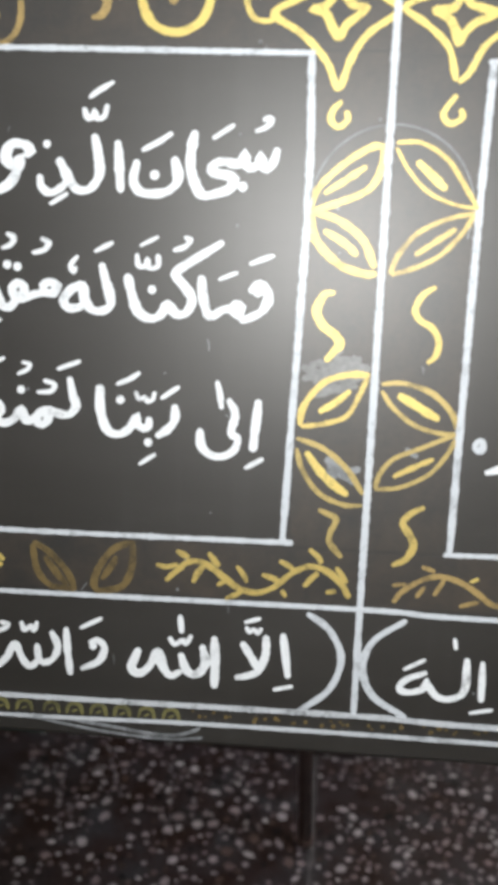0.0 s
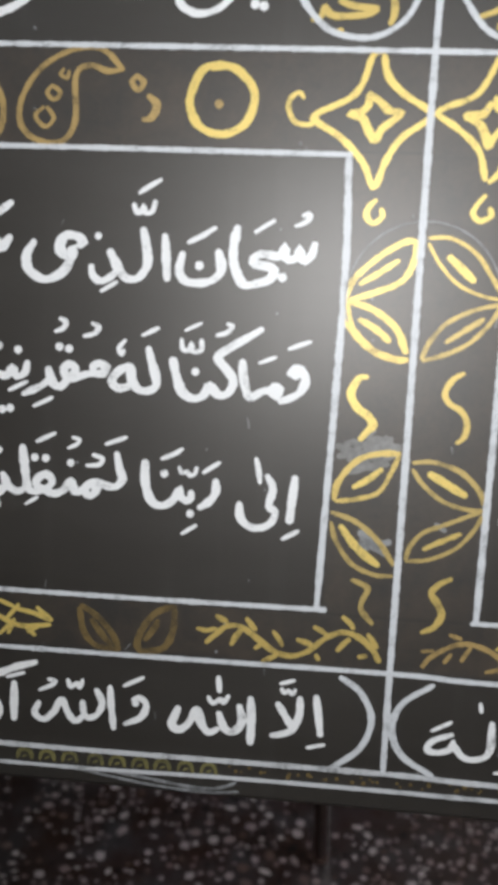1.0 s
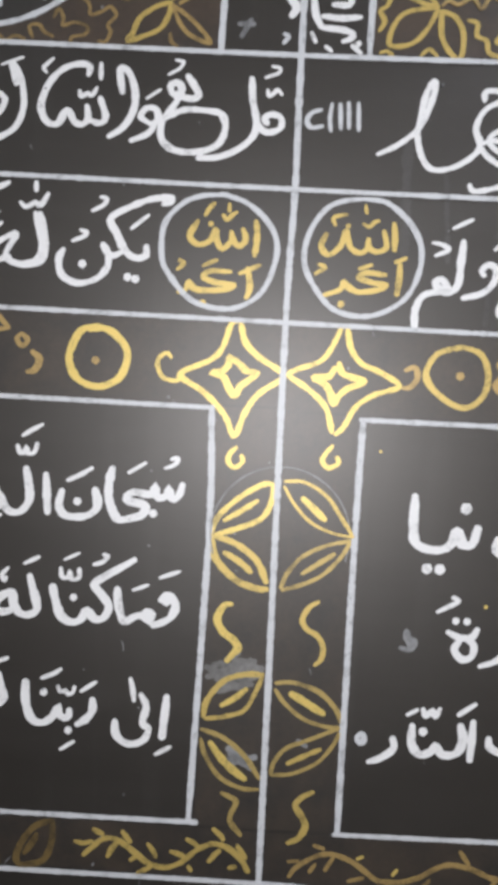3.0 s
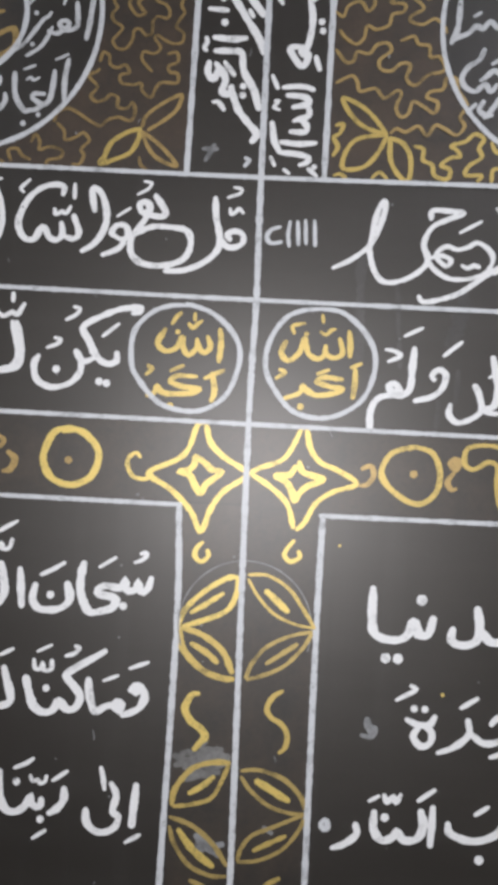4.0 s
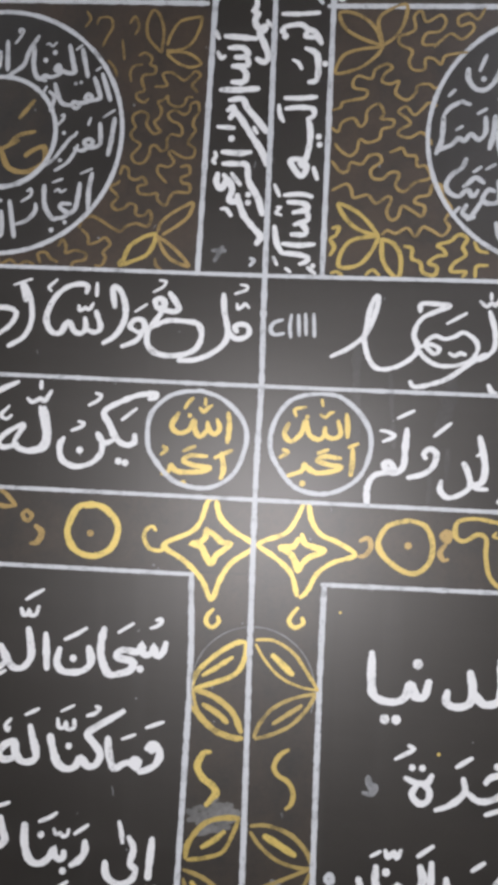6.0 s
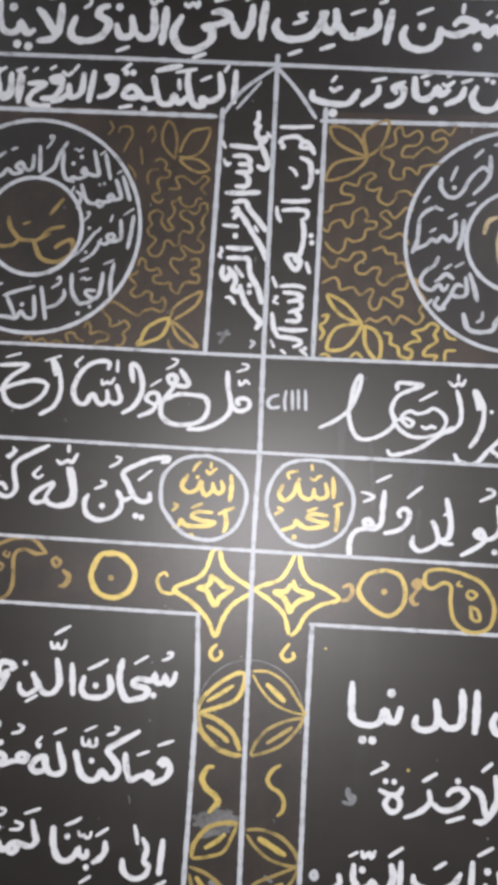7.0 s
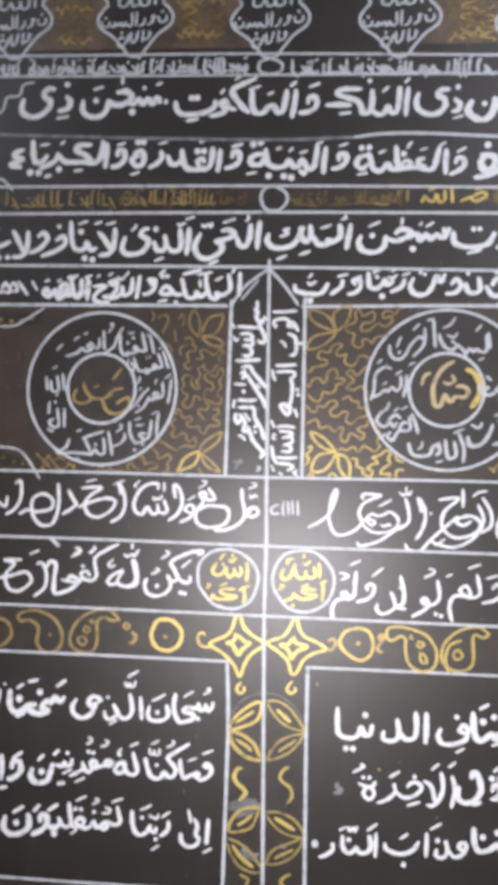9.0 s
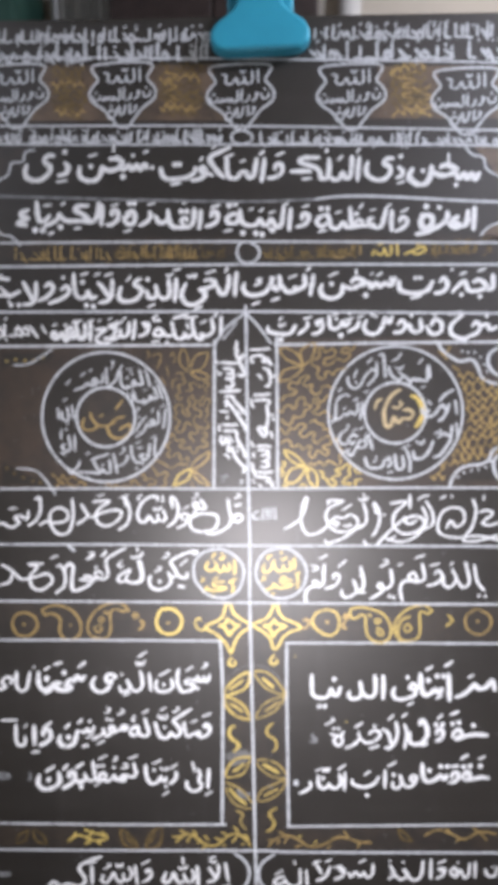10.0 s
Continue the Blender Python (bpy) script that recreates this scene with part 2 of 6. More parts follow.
patch("brown_field", [(172, 1036), (440, 1024), (440, 1096), (172, 1108)], EARTH, 0.08)
patch("brown_field", [(315, 995), (336, 971), (352, 946), (440, 940), (440, 990)], EARTH, 0.08)
patch("brown_field", [(440, 892), (350, 888), (338, 881), (322, 861), (440, 853)], EARTH, 0.08)
patch("brown_field", [(-440, 1020), (-440, 962), (-349, 970), (-338, 978), (-314, 1002), (-298, 1012)], UMBER, 0.08)
patch("brown_field", [(-440, 905), (-440, 878), (-322, 876), (-335, 890), (-351, 902)], UMBER, 0.085)
rng = random.Random(21)
for count, mu, mv, ru, rv in ((34, -24, 137, 15, 11), (9, -17, 84, 9, 6)):  # wiped with a dusty finger
    for k in range(count):
        a, q, s = rng.uniform(0, 6.283), rng.uniform(0, 1) ** 0.5, rng.uniform(3, 7)
        u, v = mu + ru * q * math.cos(a), mv + rv * q * math.sin(a)
        d = rng.uniform(-0.6, 0.8)
        u = max(-43 + s, u)
        c = Chalk(0.085 + 0.002 * k)
        c.stroke([(u - s * math.cos(d), v - s * math.sin(d)), (u, v + rng.uniform(-1.5, 1.5)), (u + s * math.cos(d), v + s * math.sin(d))], rng.uniform(4, 7), jitter=0.3)
        c.done("wiped_smear", SMEAR if count > 20 else FAINT, blackboard)
# dry wipes down the painted face
for wide, pts in ((9.4, "136,452 133,431 127,417"), (3.9, "134,401 133,380"), (3.5, "122,381 121,363"), (6.2, "68,478 68,453 69,404"), (3.1, "92,454 96,401")):
    c = Chalk(0.07)
    c.stroke(bend(pts), wide, jitter=0.3)
    c.done("dry_wipe", WIPE, blackboard)
for cu, cv in ((-204, 628.5), (207, 627)):
    patch("black_disc", round_outline(cu, cv, 93), SLATE, 0.16)
    patch("brown_disc", round_outline(cu, cv, 41), UMBER, 0.2)
    for r, w in ((93, 3.3), (42.5, 3.5)):
        ring = Chalk(0.26)
        ring.stroke([(cu + r * math.cos(math.pi * k / 10), cv + r * math.sin(math.pi * k / 10)) for k in range(20)], w, closed=True)
        ring.done("ring", LINE, blackboard)


def rule(name, pts, w=5.5, mat=None, jitter=0.14):
    c = Chalk(0.2)
    c.stroke(pts, w, jitter=jitter, pen=False)
    return c.done(name, mat or LINE, blackboard)


for pts in ([(0.5, -66), (0, 0), (-0.5, 150), (-1.5, 360), (0, 442), (-0.5, 523), (0, 782)],
            [(-45, 305), (-43, 226), (-47.4, 37)], [(50, 302), (49, 226), (48.5, 36)],
            [(-50, 523), (-45, 735)], [(41, 524), (43, 737)]):
    rule("ruled_line", pts, 4.0)
for pts in ([(-430, 306), (-214, 306), (-44, 305)], [(48, 302), (200, 302), (430, 301)],
            [(-430, 34), (-219, 34.6), (-42, 37.5)], [(46, 36), (200, 40), (430, 46)],
            [(-440, -6), (-220, -3.7), (0, 0), (80, -0.8), (440, 5)],
            [(-440, 364), (-200, 362), (0, 360), (200, 358), (440, 356)],
            [(-440, 447), (-200, 445), (0, 442), (200, 440), (440, 437)],
            [(-440, 528), (-200, 526), (0, 523), (200, 522), (440, 519)]):
    rule("ruled_line", pts, 3.0)
rule("ruled_line", [(-440, -73), (-221, -71), (0, -66.5), (87, -67), (440, -62)], 3.2, SOFT)
rule("ruled_line", [(-440, -86), (-221, -84), (-100, -80), (0, -78), (88, -77), (440, -72)], 2.4, SOFT)
# a compass circle scribed round the upper rosette
compass = Chalk(0.14)
compass.stroke([(2 + 44 * math.cos(math.pi * k / 10), 226 + 44 * math.sin(math.pi * k / 10)) for k in range(-1, 12)], 0.8)
compass.done("compass_circle", FAINT, blackboard)
# left square, line 1..3
drawn("lettering", "-61,256 -63,249 -66,246 -69,248 -70,253 -71,248 -76,246 -78,249 -78,254 -80,249 -84,248 -92,249 -96,246 -95,243 -88,242 -84,240 -86,235 -94,232 -101,231 -105,236 -108,245 -108,255 -106,264 / 4.7: -79,236 / 3.1: -96,261 -85,268 / 3.4: -73,265 -68,267 -65,270 -66,272 -69,271", WHITE, blackboard, 5.2)
drawn("lettering", "-138,248 -140,238 -136,232 -128,231 -120,233 -115,239 -117,250 / 4.7: -128,241 / 3.4: -135,254 -127,258 -119,263", WHITE, blackboard, 5.2)
drawn("lettering", "-149,258 -148,246 -147,232", WHITE, blackboard, 4.7)
drawn("lettering", "-162,261 -160,251 -159,241 -164,233 -171,232 -176,237 -182,248 / 4.7: -177,237 -181,233 -187,230 -192,233 -193,239 / 3.9: -189,256 / 2.9: -187,224 -177,230 / 3.3: -168,275 -166,270 -163,271 -162,274 -161,270 -157,271 -155,277 / 3.1: -165,281 -159,285 -152,289", WHITE, blackboard, 5.2)
drawn("lettering", "-228,252 -233,244 -232,236 -226,231 -219,230 -210,235 -206,242 -204,248 -208,244 -212,247 -212,252 -208,256 -201,255 -198,252 -201,250", WHITE, blackboard, 5.7)
drawn("lettering", "-72,180 -69,184 -65,183 -62,177 -65,170 -71,166 -77,164 / 5.2: -68,180 / 3.1: -73,195 -60,200", WHITE, blackboard, 5.2)
drawn("lettering", "-83,170 -81,173 -77,171 -79,167 -83,170 -88,169 -93,166 -96,167 -99,177 -100,187 / 2.9: -90,186 -80,190", WHITE, blackboard, 5.2)
drawn("lettering", "-89,206 -100,199 -111,192 -115,188 -110,182 -105,175 -108,167 -114,166 -119,171 -123,165 -129,163 -136,167 -140,178 -142,186 / 4.3: -128,179 / 3.1: -137,198 -136,192 -132,192 -131,196 -130,191 -125,192 -125,198 / 2.4: -135,203 -125,208 / 3.3: -116,201 -110,203 -107,207 -110,208", WHITE, blackboard, 5.2)
drawn("lettering", "-157,192 -155,184 -152,175 -152,169 -157,166 -163,167 -167,173 -168,180 -175,177 -179,171 -176,167 -169,168 -167,171 / 3.3: -161,199 -151,204 / 2.9: -171,196 -175,191 -173,187 -172,190", WHITE, blackboard, 5.2)
drawn("lettering", "-190,175 -191,179 -187,181 -183,179 -185,175 -190,175 -196,174 -203,171 -208,173 -209,177 -206,180 -202,178 -203,174 -207,170 -211,166 -216,168 -219,177 / 4.7: -218,171 -223,166 -235,160 / 4.5: -212,190 / 4.5: -206,189 / 3.3: -215,199 -210,201 -208,205 -212,207 / 3.3: -197,197 -190,199 -188,203 -192,205 / 3.1: -228,153 -216,159", WHITE, blackboard, 5.2)
drawn("lettering", "-232,180 -234,173 -239,171 -242,176 -245,171 -252,172 / 4.5: -238,187 / 3.1: -244,162 -232,168 / 4.5: -243,151 / 4.5: -248,150", WHITE, blackboard, 5.2)
drawn("lettering", "-65,119 -66,105 -67,91 / 3.3: -71,80 -66,83 -61,86", WHITE, blackboard, 5.2)
drawn("lettering", "-82,119 -78,111 -80,100 -76,97 -78,90 -85,86 -92,87 -97,92 -98,101 / 3.1: -89,129 -87,121 -86,114", WHITE, blackboard, 4.5)
drawn("lettering", "-113,114 -113,106 -117,100 -123,96 / 3.3: -121,118 -111,125", WHITE, blackboard, 5.2)
drawn("lettering", "-128,106 -128,102 -131,100 -135,103 -135,107 -139,100 -145,96 -151,97 -155,103 -157,113 -157,123 / 4.5: -145,116 / 4.5: -128,92 / 3.1: -136,121 -134,117 -131,118 -129,116 -126,117 -125,121 / 3.4: -147,125 -140,128 -134,132 / 3.3: -133,79 -124,85", WHITE, blackboard, 5.2)
drawn("lettering", "-175,127 -173,117 -171,111 -175,106 -181,106 -187,108 -192,107 -195,102 -191,99 -187,104 -191,106 -197,102 -201,101 -204,108 -208,102 -214,99 -221,101 -226,104 -225,108 -220,111 -216,108 -217,104 -224,100 -230,100 -232,104 -235,128 / 5.0: -232,102 -238,99 -244,102 -248,110 / 4.5: -227,121 / 4.5: -220,121 / 4.3: -204,119 / 3.3: -194,118 -186,119 -184,123 -190,125 / 3.3: -182,132 -169,137 / 2.8: -206,128 -200,131 -199,134 -203,135 / 3.3: -226,131 -214,137 / 2.9: -233,91 -225,96", WHITE, blackboard, 5.0)
# bottom row
drawn("lettering", "-240,-28 -240,-41 -240,-54 / 3.1: -245,-25 -233,-21", WHITE, blackboard, 5.0)
drawn("lettering", "-176,-25 -175,-38 -173,-54 / 4.3: -185,-28 -181,-37 -184,-45 -190,-48 -193,-45 -194,-37 / 4.3: -192,-45 -198,-51 -203,-47 -208,-37 -213,-46 -220,-52 -226,-48 -223,-40 / 3.1: -204,-23 -202,-28 -198,-25 -196,-28 -194,-22 / 3.1: -223,-32 -215,-28 -212,-25 -217,-24", WHITE, blackboard, 4.3)
drawn("lettering", "-161,-33 -157,-31 -152,-35 -155,-44 -166,-50 / 4.3: -159,-35 / 3.1: -167,-24 -154,-17", WHITE, blackboard, 4.6)
drawn("lettering", "-85,-24 -84,-41 -84,-55", WHITE, blackboard, 5.5)
drawn("lettering", "-92,-30 -90,-41 -95,-48 -101,-46 -105,-36 / 5.2: -105,-47 -111,-50 -116,-44 -119,-35 -124,-45 -130,-50 -135,-47 -131,-35 / 3.6: -112,-26 -109,-30 -104,-27 -102,-29 -99,-24 / 3.8: -106,-12 -105,-22", WHITE, blackboard, 5.2)
drawn("lettering", "-44,-19 -40,-45 / 3.1: -48,-54 -37,-51", WHITE, blackboard, 4.6)
drawn("lettering", "-54,-21 -54,-33 -58,-43 -66,-47 -71,-48 / 4.8: -68,-26 -60,-38 -56,-42 / 3.1: -66,-16 -64,-19 -62,-17 -59,-19 -57,-16 / 3.1: -67,-13 -58,-10", WHITE, blackboard, 4.8)
drawn("chalk_mark", "-30,-5 -17,-14 -9,-31 -15,-51 -33,-67", LINE, blackboard, 4)
drawn("chalk_mark", "27,-5 9,-19 4,-36 11,-53 31,-65", LINE, blackboard, 4)
# qul huwa allah ahad
drawn("lettering", "-30,509 -29,496 -26,482 -28,473 -37,465 -49,460 -62,459 / 4.2: -27,484 -23,478 -18,476 -11,479 -11,485 -16,487 -21,485 -19,481 / 2.6: -22,509 -14,512 -13,515 -18,516 / 2.8: -20,502 -19,498 -16,500 -14,502 -11,499", WHITE, blackboard, 4.2)
drawn("lettering", "-79,497 -80,503 -75,504 -73,499 -78,497 -74,496 -65,495 -63,499 -70,509 / 4.2: -74,496 -80,487 -85,479 -84,469 -75,463 -60,463 -49,468 -45,478 -48,486 -57,488 -71,488 -82,483 / 2.4: -82,509 -75,513 -73,517 -78,518", WHITE, blackboard, 4.2)
drawn("lettering", "-94,480 -98,483 -95,488 -89,488 -87,482 -91,479 -94,480 / 4.2: -88,481 -93,473 -104,468 / 2.4: -95,494 -86,500", WHITE, blackboard, 4.2)
drawn("lettering", "-110,497 -112,512 -106,509 -102,497 -103,486 -109,476 -118,470", WHITE, blackboard, 4.2)
drawn("lettering", "-132,507 -131,512 -136,514 -147,511 -156,502 -161,488 -157,478 -150,477 -146,484 -143,485 -140,479 -135,477 -131,481 -132,489 / 4.2: -130,480 -124,478 -120,482 -124,494 / 2.8: -137,498 -136,494 -132,496 -129,495 -126,500 / 3: -124,515 -124,505 / 2.6: -154,517 -160,511 -158,508", WHITE, blackboard, 4.2)
drawn("lettering", "-177,500 -180,513 -174,503 -172,487 -177,474 -189,466 / 2.2: -187,512 -173,517", WHITE, blackboard, 3.9)
drawn("lettering", "-226,507 -202,508 -215,498 -222,488 -218,476 -205,472 -190,480 -184,491 -193,495 -209,492 -230,484 / 2.2: -221,514 -208,518 / 4: -243,504 -236,492 -233,487 -241,480 -250,475", WHITE, blackboard, 3.9)
drawn("chalk_mark", "-254,436 -265,446", LINE, blackboard, 5)
# yakun lahu
drawn("lettering", "-82,435 -76,434 -77,431 -82,430 / 4.4: -76,434 -88,433 -101,428 -114,420 -110,411 -104,400 -97,396 -91,398 -91,404 / 4.2: -105,400 -113,397 -118,403 -119,404 / 4.2: -115,400 -115,390 -122,382 -134,379 -144,384 -146,394 -143,400 / 4.6: -131,391 / 4.6: -102,384 / 4.6: -97,383 / 3.2: -126,424 -119,428 -117,432 -121,433 / 3: -138,405 -131,408 -129,411 -133,412 / 3: -101,414 -90,423", WHITE, blackboard, 4.2)
drawn("lettering", "-162,422 -159,411 -157,400 -161,392 -171,389", WHITE, blackboard, 4.2)
drawn("lettering", "-159,422 -155,405 -157,392 -169,389 -180,394 -174,408 -186,402 -192,395 -188,391 -177,394 / 3.4: -172,428 -168,425 -162,428 -159,426 -154,434 / 3.4: -162,441 -162,435 / 2.8: -185,422 -191,415 -187,412 -183,415", WHITE, blackboard, 4)
drawn("lettering", "-179,440 -193,433 -208,422 -206,402 -213,395 -223,397 -228,393 -238,393 -249,395 / 4: -223,397 -225,404 -218,406 -214,401 / 4.2: -223,412 / 2.8: -238,423 -227,428 -227,433 -233,434 / 3: -216,429 -209,433 -210,437", WHITE, blackboard, 4.2)
# akbar circles
drawn("chalk_mark", "-46,438 -30,433 -17,423 -10,411 -10,397 -17,379 -30,369 -45,367 -62,372 -76,387 -81,398 -80,418 -69,431 -57,436 -44,437", LINE, blackboard, 3.3)
drawn("chalk_mark", "42,438 57,436 71,425 79,411 79,395 72,379 58,369 43,366 27,370 15,383 8,398 10,415 19,430 30,436 44,438", LINE, blackboard, 3.3)
drawn("ornament", "-23,422 -22,412 -23,400 / 3.7: -31,417 -29,410 -33,406 -37,410 -38,415 / 3.7: -37,410 -43,404 -47,409 -48,416 -51,409 -58,406 -64,411 -59,421 / 2.9: -44,425 -41,422 -38,425 -35,427 / 2.9: -40,432 -40,427 / 2.9: -55,424 -52,429 -49,432 / 3.1: -51,419", GOLD, blackboard, 3.7)
drawn("ornament", "-27,393 -25,381 -27,374 / 3.4: -32,389 -19,395 / 3.7: -37,390 -50,390 -54,386 -46,383 -35,382 -40,379 -57,378 -61,381 / 3.6: -56,378 -61,379 -63,383 -65,378 -70,376 / 3.1: -55,393 -46,397 / 3.1: -71,390 -67,394 -70,396 / 3.7: -54,370", GOLD, blackboard, 3.7)
drawn("ornament", "62,424 63,415 63,407 / 3.6: 56,419 58,409 52,406 47,409 47,414 / 3.6: 48,410 43,405 36,408 33,418 30,409 23,403 18,408 21,416 / 2.7: 43,423 47,421 50,424 53,425 / 2.5: 44,434 45,429 / 2.7: 26,421 25,426 33,428 / 2.9: 34,421", GOLD, blackboard, 3.4)
drawn("ornament", "67,399 67,389 66,380 / 3.2: 64,400 71,403 / 3.6: 59,392 47,393 42,390 51,387 59,386 55,383 42,381 36,385 / 3.6: 42,381 36,383 33,387 31,382 21,378 / 3.1: 42,395 50,398 / 3.1: 15,391 21,395 17,397 / 3.9: 32,373", GOLD, blackboard, 3.6)
# right row words
drawn("chalk_mark", "14,491 8,489 5,484 8,480 15,481", LINE, blackboard, 3)
drawn("chalk_mark", "20,495 19,486 20,478 / 2.6: 25,495 26,479 / 2.6: 30,496 31,480 / 2.6: 36,496 37,479", LINE, blackboard, 2.6)
drawn("lettering", "49,465 61,471 72,480 78,491 82,505 81,510 77,503 74,487 73,476 77,463 84,457 96,459 107,466 111,473 108,483 113,494 124,500 133,504 124,505 113,505 112,499 / 3.2: 111,473 119,476 126,473 123,469 117,474 117,478 123,482 130,480 137,482 143,485 151,480 153,473 148,465 137,461 125,461 116,466 111,472 / 3.4: 133,470 137,468 141,470 145,469 / 2.8: 131,491 145,499 / 3.8: 106,449 109,445 120,447 133,452 148,463 159,470", WHITE, blackboard, 3.6)
drawn("lettering", "161,501 165,486 164,473 154,465 / 2.8: 154,508 159,504 162,507 165,505 168,510 / 2.8: 162,514 162,509", WHITE, blackboard, 3.6)
drawn("lettering", "176,500 180,485 176,501 183,489 183,474 178,461 173,454", WHITE, blackboard, 3.8)
drawn("lettering", "161,448 165,442 178,441 189,453 204,467 220,481 / 3: 195,447 206,455 / 3.4: 202,480", WHITE, blackboard, 3.8)
drawn("lettering", "105,415 104,401 103,388 97,383 91,386 89,389 93,391 96,385 83,381 78,372 78,360 / 3: 86,413 92,412 96,409 88,405 / 3: 98,422 110,428", WHITE, blackboard, 4.4)
drawn("lettering", "119,394 117,397 121,401 126,398 124,389 117,383 106,380 / 3: 124,410 136,420", WHITE, blackboard, 4.2)
drawn("lettering", "130,379 129,372 135,367 144,370 150,376 148,386 145,392 / 3.8: 150,376 156,374 162,374 / 2.7: 154,397 160,401", WHITE, blackboard, 4.0)
drawn("lettering", "156,411 160,391 158,379 150,376", WHITE, blackboard, 4.7)
drawn("lettering", "198,407 200,389 195,381 187,379 180,383 184,387 188,379 181,372 169,365 / 4.2: 182,383 / 4.4: 196,369 / 4.4: 202,367 / 3: 183,410 194,416 192,420 188,420", WHITE, blackboard, 4.2)
# stars, ring and hooks
drawn("ornament", "-29,360 -35,358 -40,343 -47,335 -64,327 -65,323 -50,314 -37,301 -30,288 -24,303 -16,315 -2,325 -2,329 -17,338 -26,347 -29,358", YELLOW, blackboard, 3.6)
drawn("ornament", "-36,338 -29,333 -24,329 -18,328 -23,323 -28,319 -31,313 -35,318 -39,325 -46,327 -40,328 -36,332 -36,337", YELLOW, blackboard, 4.2)
drawn("ornament", "-72,335 -75,338 -80,334 -80,328 -76,322 -68,321 -64,325", YELLOW, blackboard, 2.8)
drawn("ornament", "-120,353 -108,348 -100,337 -103,323 -112,316 -122,315 -132,320 -137,331 -134,343 -129,350 -120,353 / 4.0: -125,350 -113,351 -105,344", YELLOW, blackboard, 4.6)
drawn("ornament", "-120,331", OCHRE, blackboard, 4.5)
drawn("ornament", "-28,281 -32,277 -33,272 -29,268 -24,272 -25,276", YELLOW, blackboard, 3.3)
drawn("ornament", "34,360 28,346 21,337 6,331 3,327 14,320 26,309 31,293 / 3.4: 37,359 40,346 47,337 59,332 71,324 56,318 45,310 38,297 33,292", YELLOW, blackboard, 3.4)
drawn("ornament", "33,337 36,330 49,326 39,321 33,315 31,311 29,317 25,323 18,327 27,328 31,334", YELLOW, blackboard, 4.2)
drawn("ornament", "74,334 80,336 82,330 78,324 73,323", OCHRE, blackboard, 3.4)
drawn("ornament", "109,350 120,346 125,334 123,321 114,313 103,315 91,324 87,333 92,344 100,348 109,350", GOLD, blackboard, 3.8)
drawn("ornament", "108,332", OCHRE, blackboard, 4.6)
drawn("ornament", "134,341 135,343 137,341 135,339 134,341 / 3.6: 134,334 130,328 133,323 136,324", OCHRE, blackboard, 3)
drawn("ornament", "32,285 28,280 26,275 30,271 36,274 35,278", YELLOW, blackboard, 3.3)
# rosettes: each leaf is an outline with a broad vein
drawn("ornament", "-42,225 -38,236 -25,249 -11,258 -4,259 / 3.7: -4,259 -4,249 -10,237 -24,230 -39,225 / 3.6: -34,234 -23,241 -13,248", YELLOW, blackboard, 3.7)
drawn("ornament", "-41,224 -38,210 -25,197 -11,192 -4,192 / 4.0: -40,224 -26,220 -12,210 -5,196 / 3.7: -33,214 -22,208 -15,202", GOLD, blackboard, 4.1)
drawn("ornament", "3,261 16,261 30,253 40,240 48,228 / 1.9: 3,258 10,247 21,236 35,230 48,228", GOLD, blackboard, 2.4)
drawn("ornament", "15,251 22,245 30,238", YELLOW, blackboard, 4.6)
drawn("ornament", "48,226 32,222 17,214 8,203 4,193 / 2.8: 47,226 41,215 30,203 17,196 5,192 / 3.4: 37,217 27,210 17,203", OLIVE, blackboard, 2.8)
drawn("ornament", "-41,107 -39,118 -29,131 -17,136 -4,137 / 3.0: -4,137 -8,126 -15,113 -28,108 -40,106", GOLD, blackboard, 3.9)
drawn("ornament", "-30,115 -22,120 -14,127", YELLOW, blackboard, 4.2)
drawn("ornament", "-42,99 -27,94 -13,83 -3,69 / 2.8: -42,93 -38,81 -28,68 -14,62 -3,62", OLIVE, blackboard, 3.2)
drawn("ornament", "-36,91 -30,83 -22,75 -12,68", YELLOW, blackboard, 4.6)
drawn("ornament", "4,132 16,133 32,128 43,118 48,108 / 2.6: 4,128 11,119 23,110 37,106 48,106", OLIVE, blackboard, 3.0)
drawn("ornament", "14,126 25,120 36,114", YELLOW, blackboard, 5.2)
drawn("ornament", "47,106 28,97 13,90 6,81 4,73 / 2.6: 4,72 18,74 33,82 42,93 47,103", OLIVE, blackboard, 2.8)
drawn("ornament", "14,80 25,86 35,91", GOLD, blackboard, 3.6)
drawn("chalk_mark", "20,96 26,92", FAINT, blackboard, 3.4)
# S curves
drawn("ornament", "-26,181 -31,180 -35,171 -31,163 -24,158 -21,153 -24,149 -28,144", YELLOW, blackboard, 4.6)
drawn("ornament", "29,186 23,182 19,174 22,168 29,164 33,157 32,149 28,145", GOLD, blackboard, 3.4)
drawn("ornament", "-27,58 -22,56 -17,53 -20,45 -20,39 -13,31", OLIVE, blackboard, 3.4)
drawn("ornament", "32,63 25,59 21,53 25,47 28,40 24,32 17,28", GOLD, blackboard, 4.0)
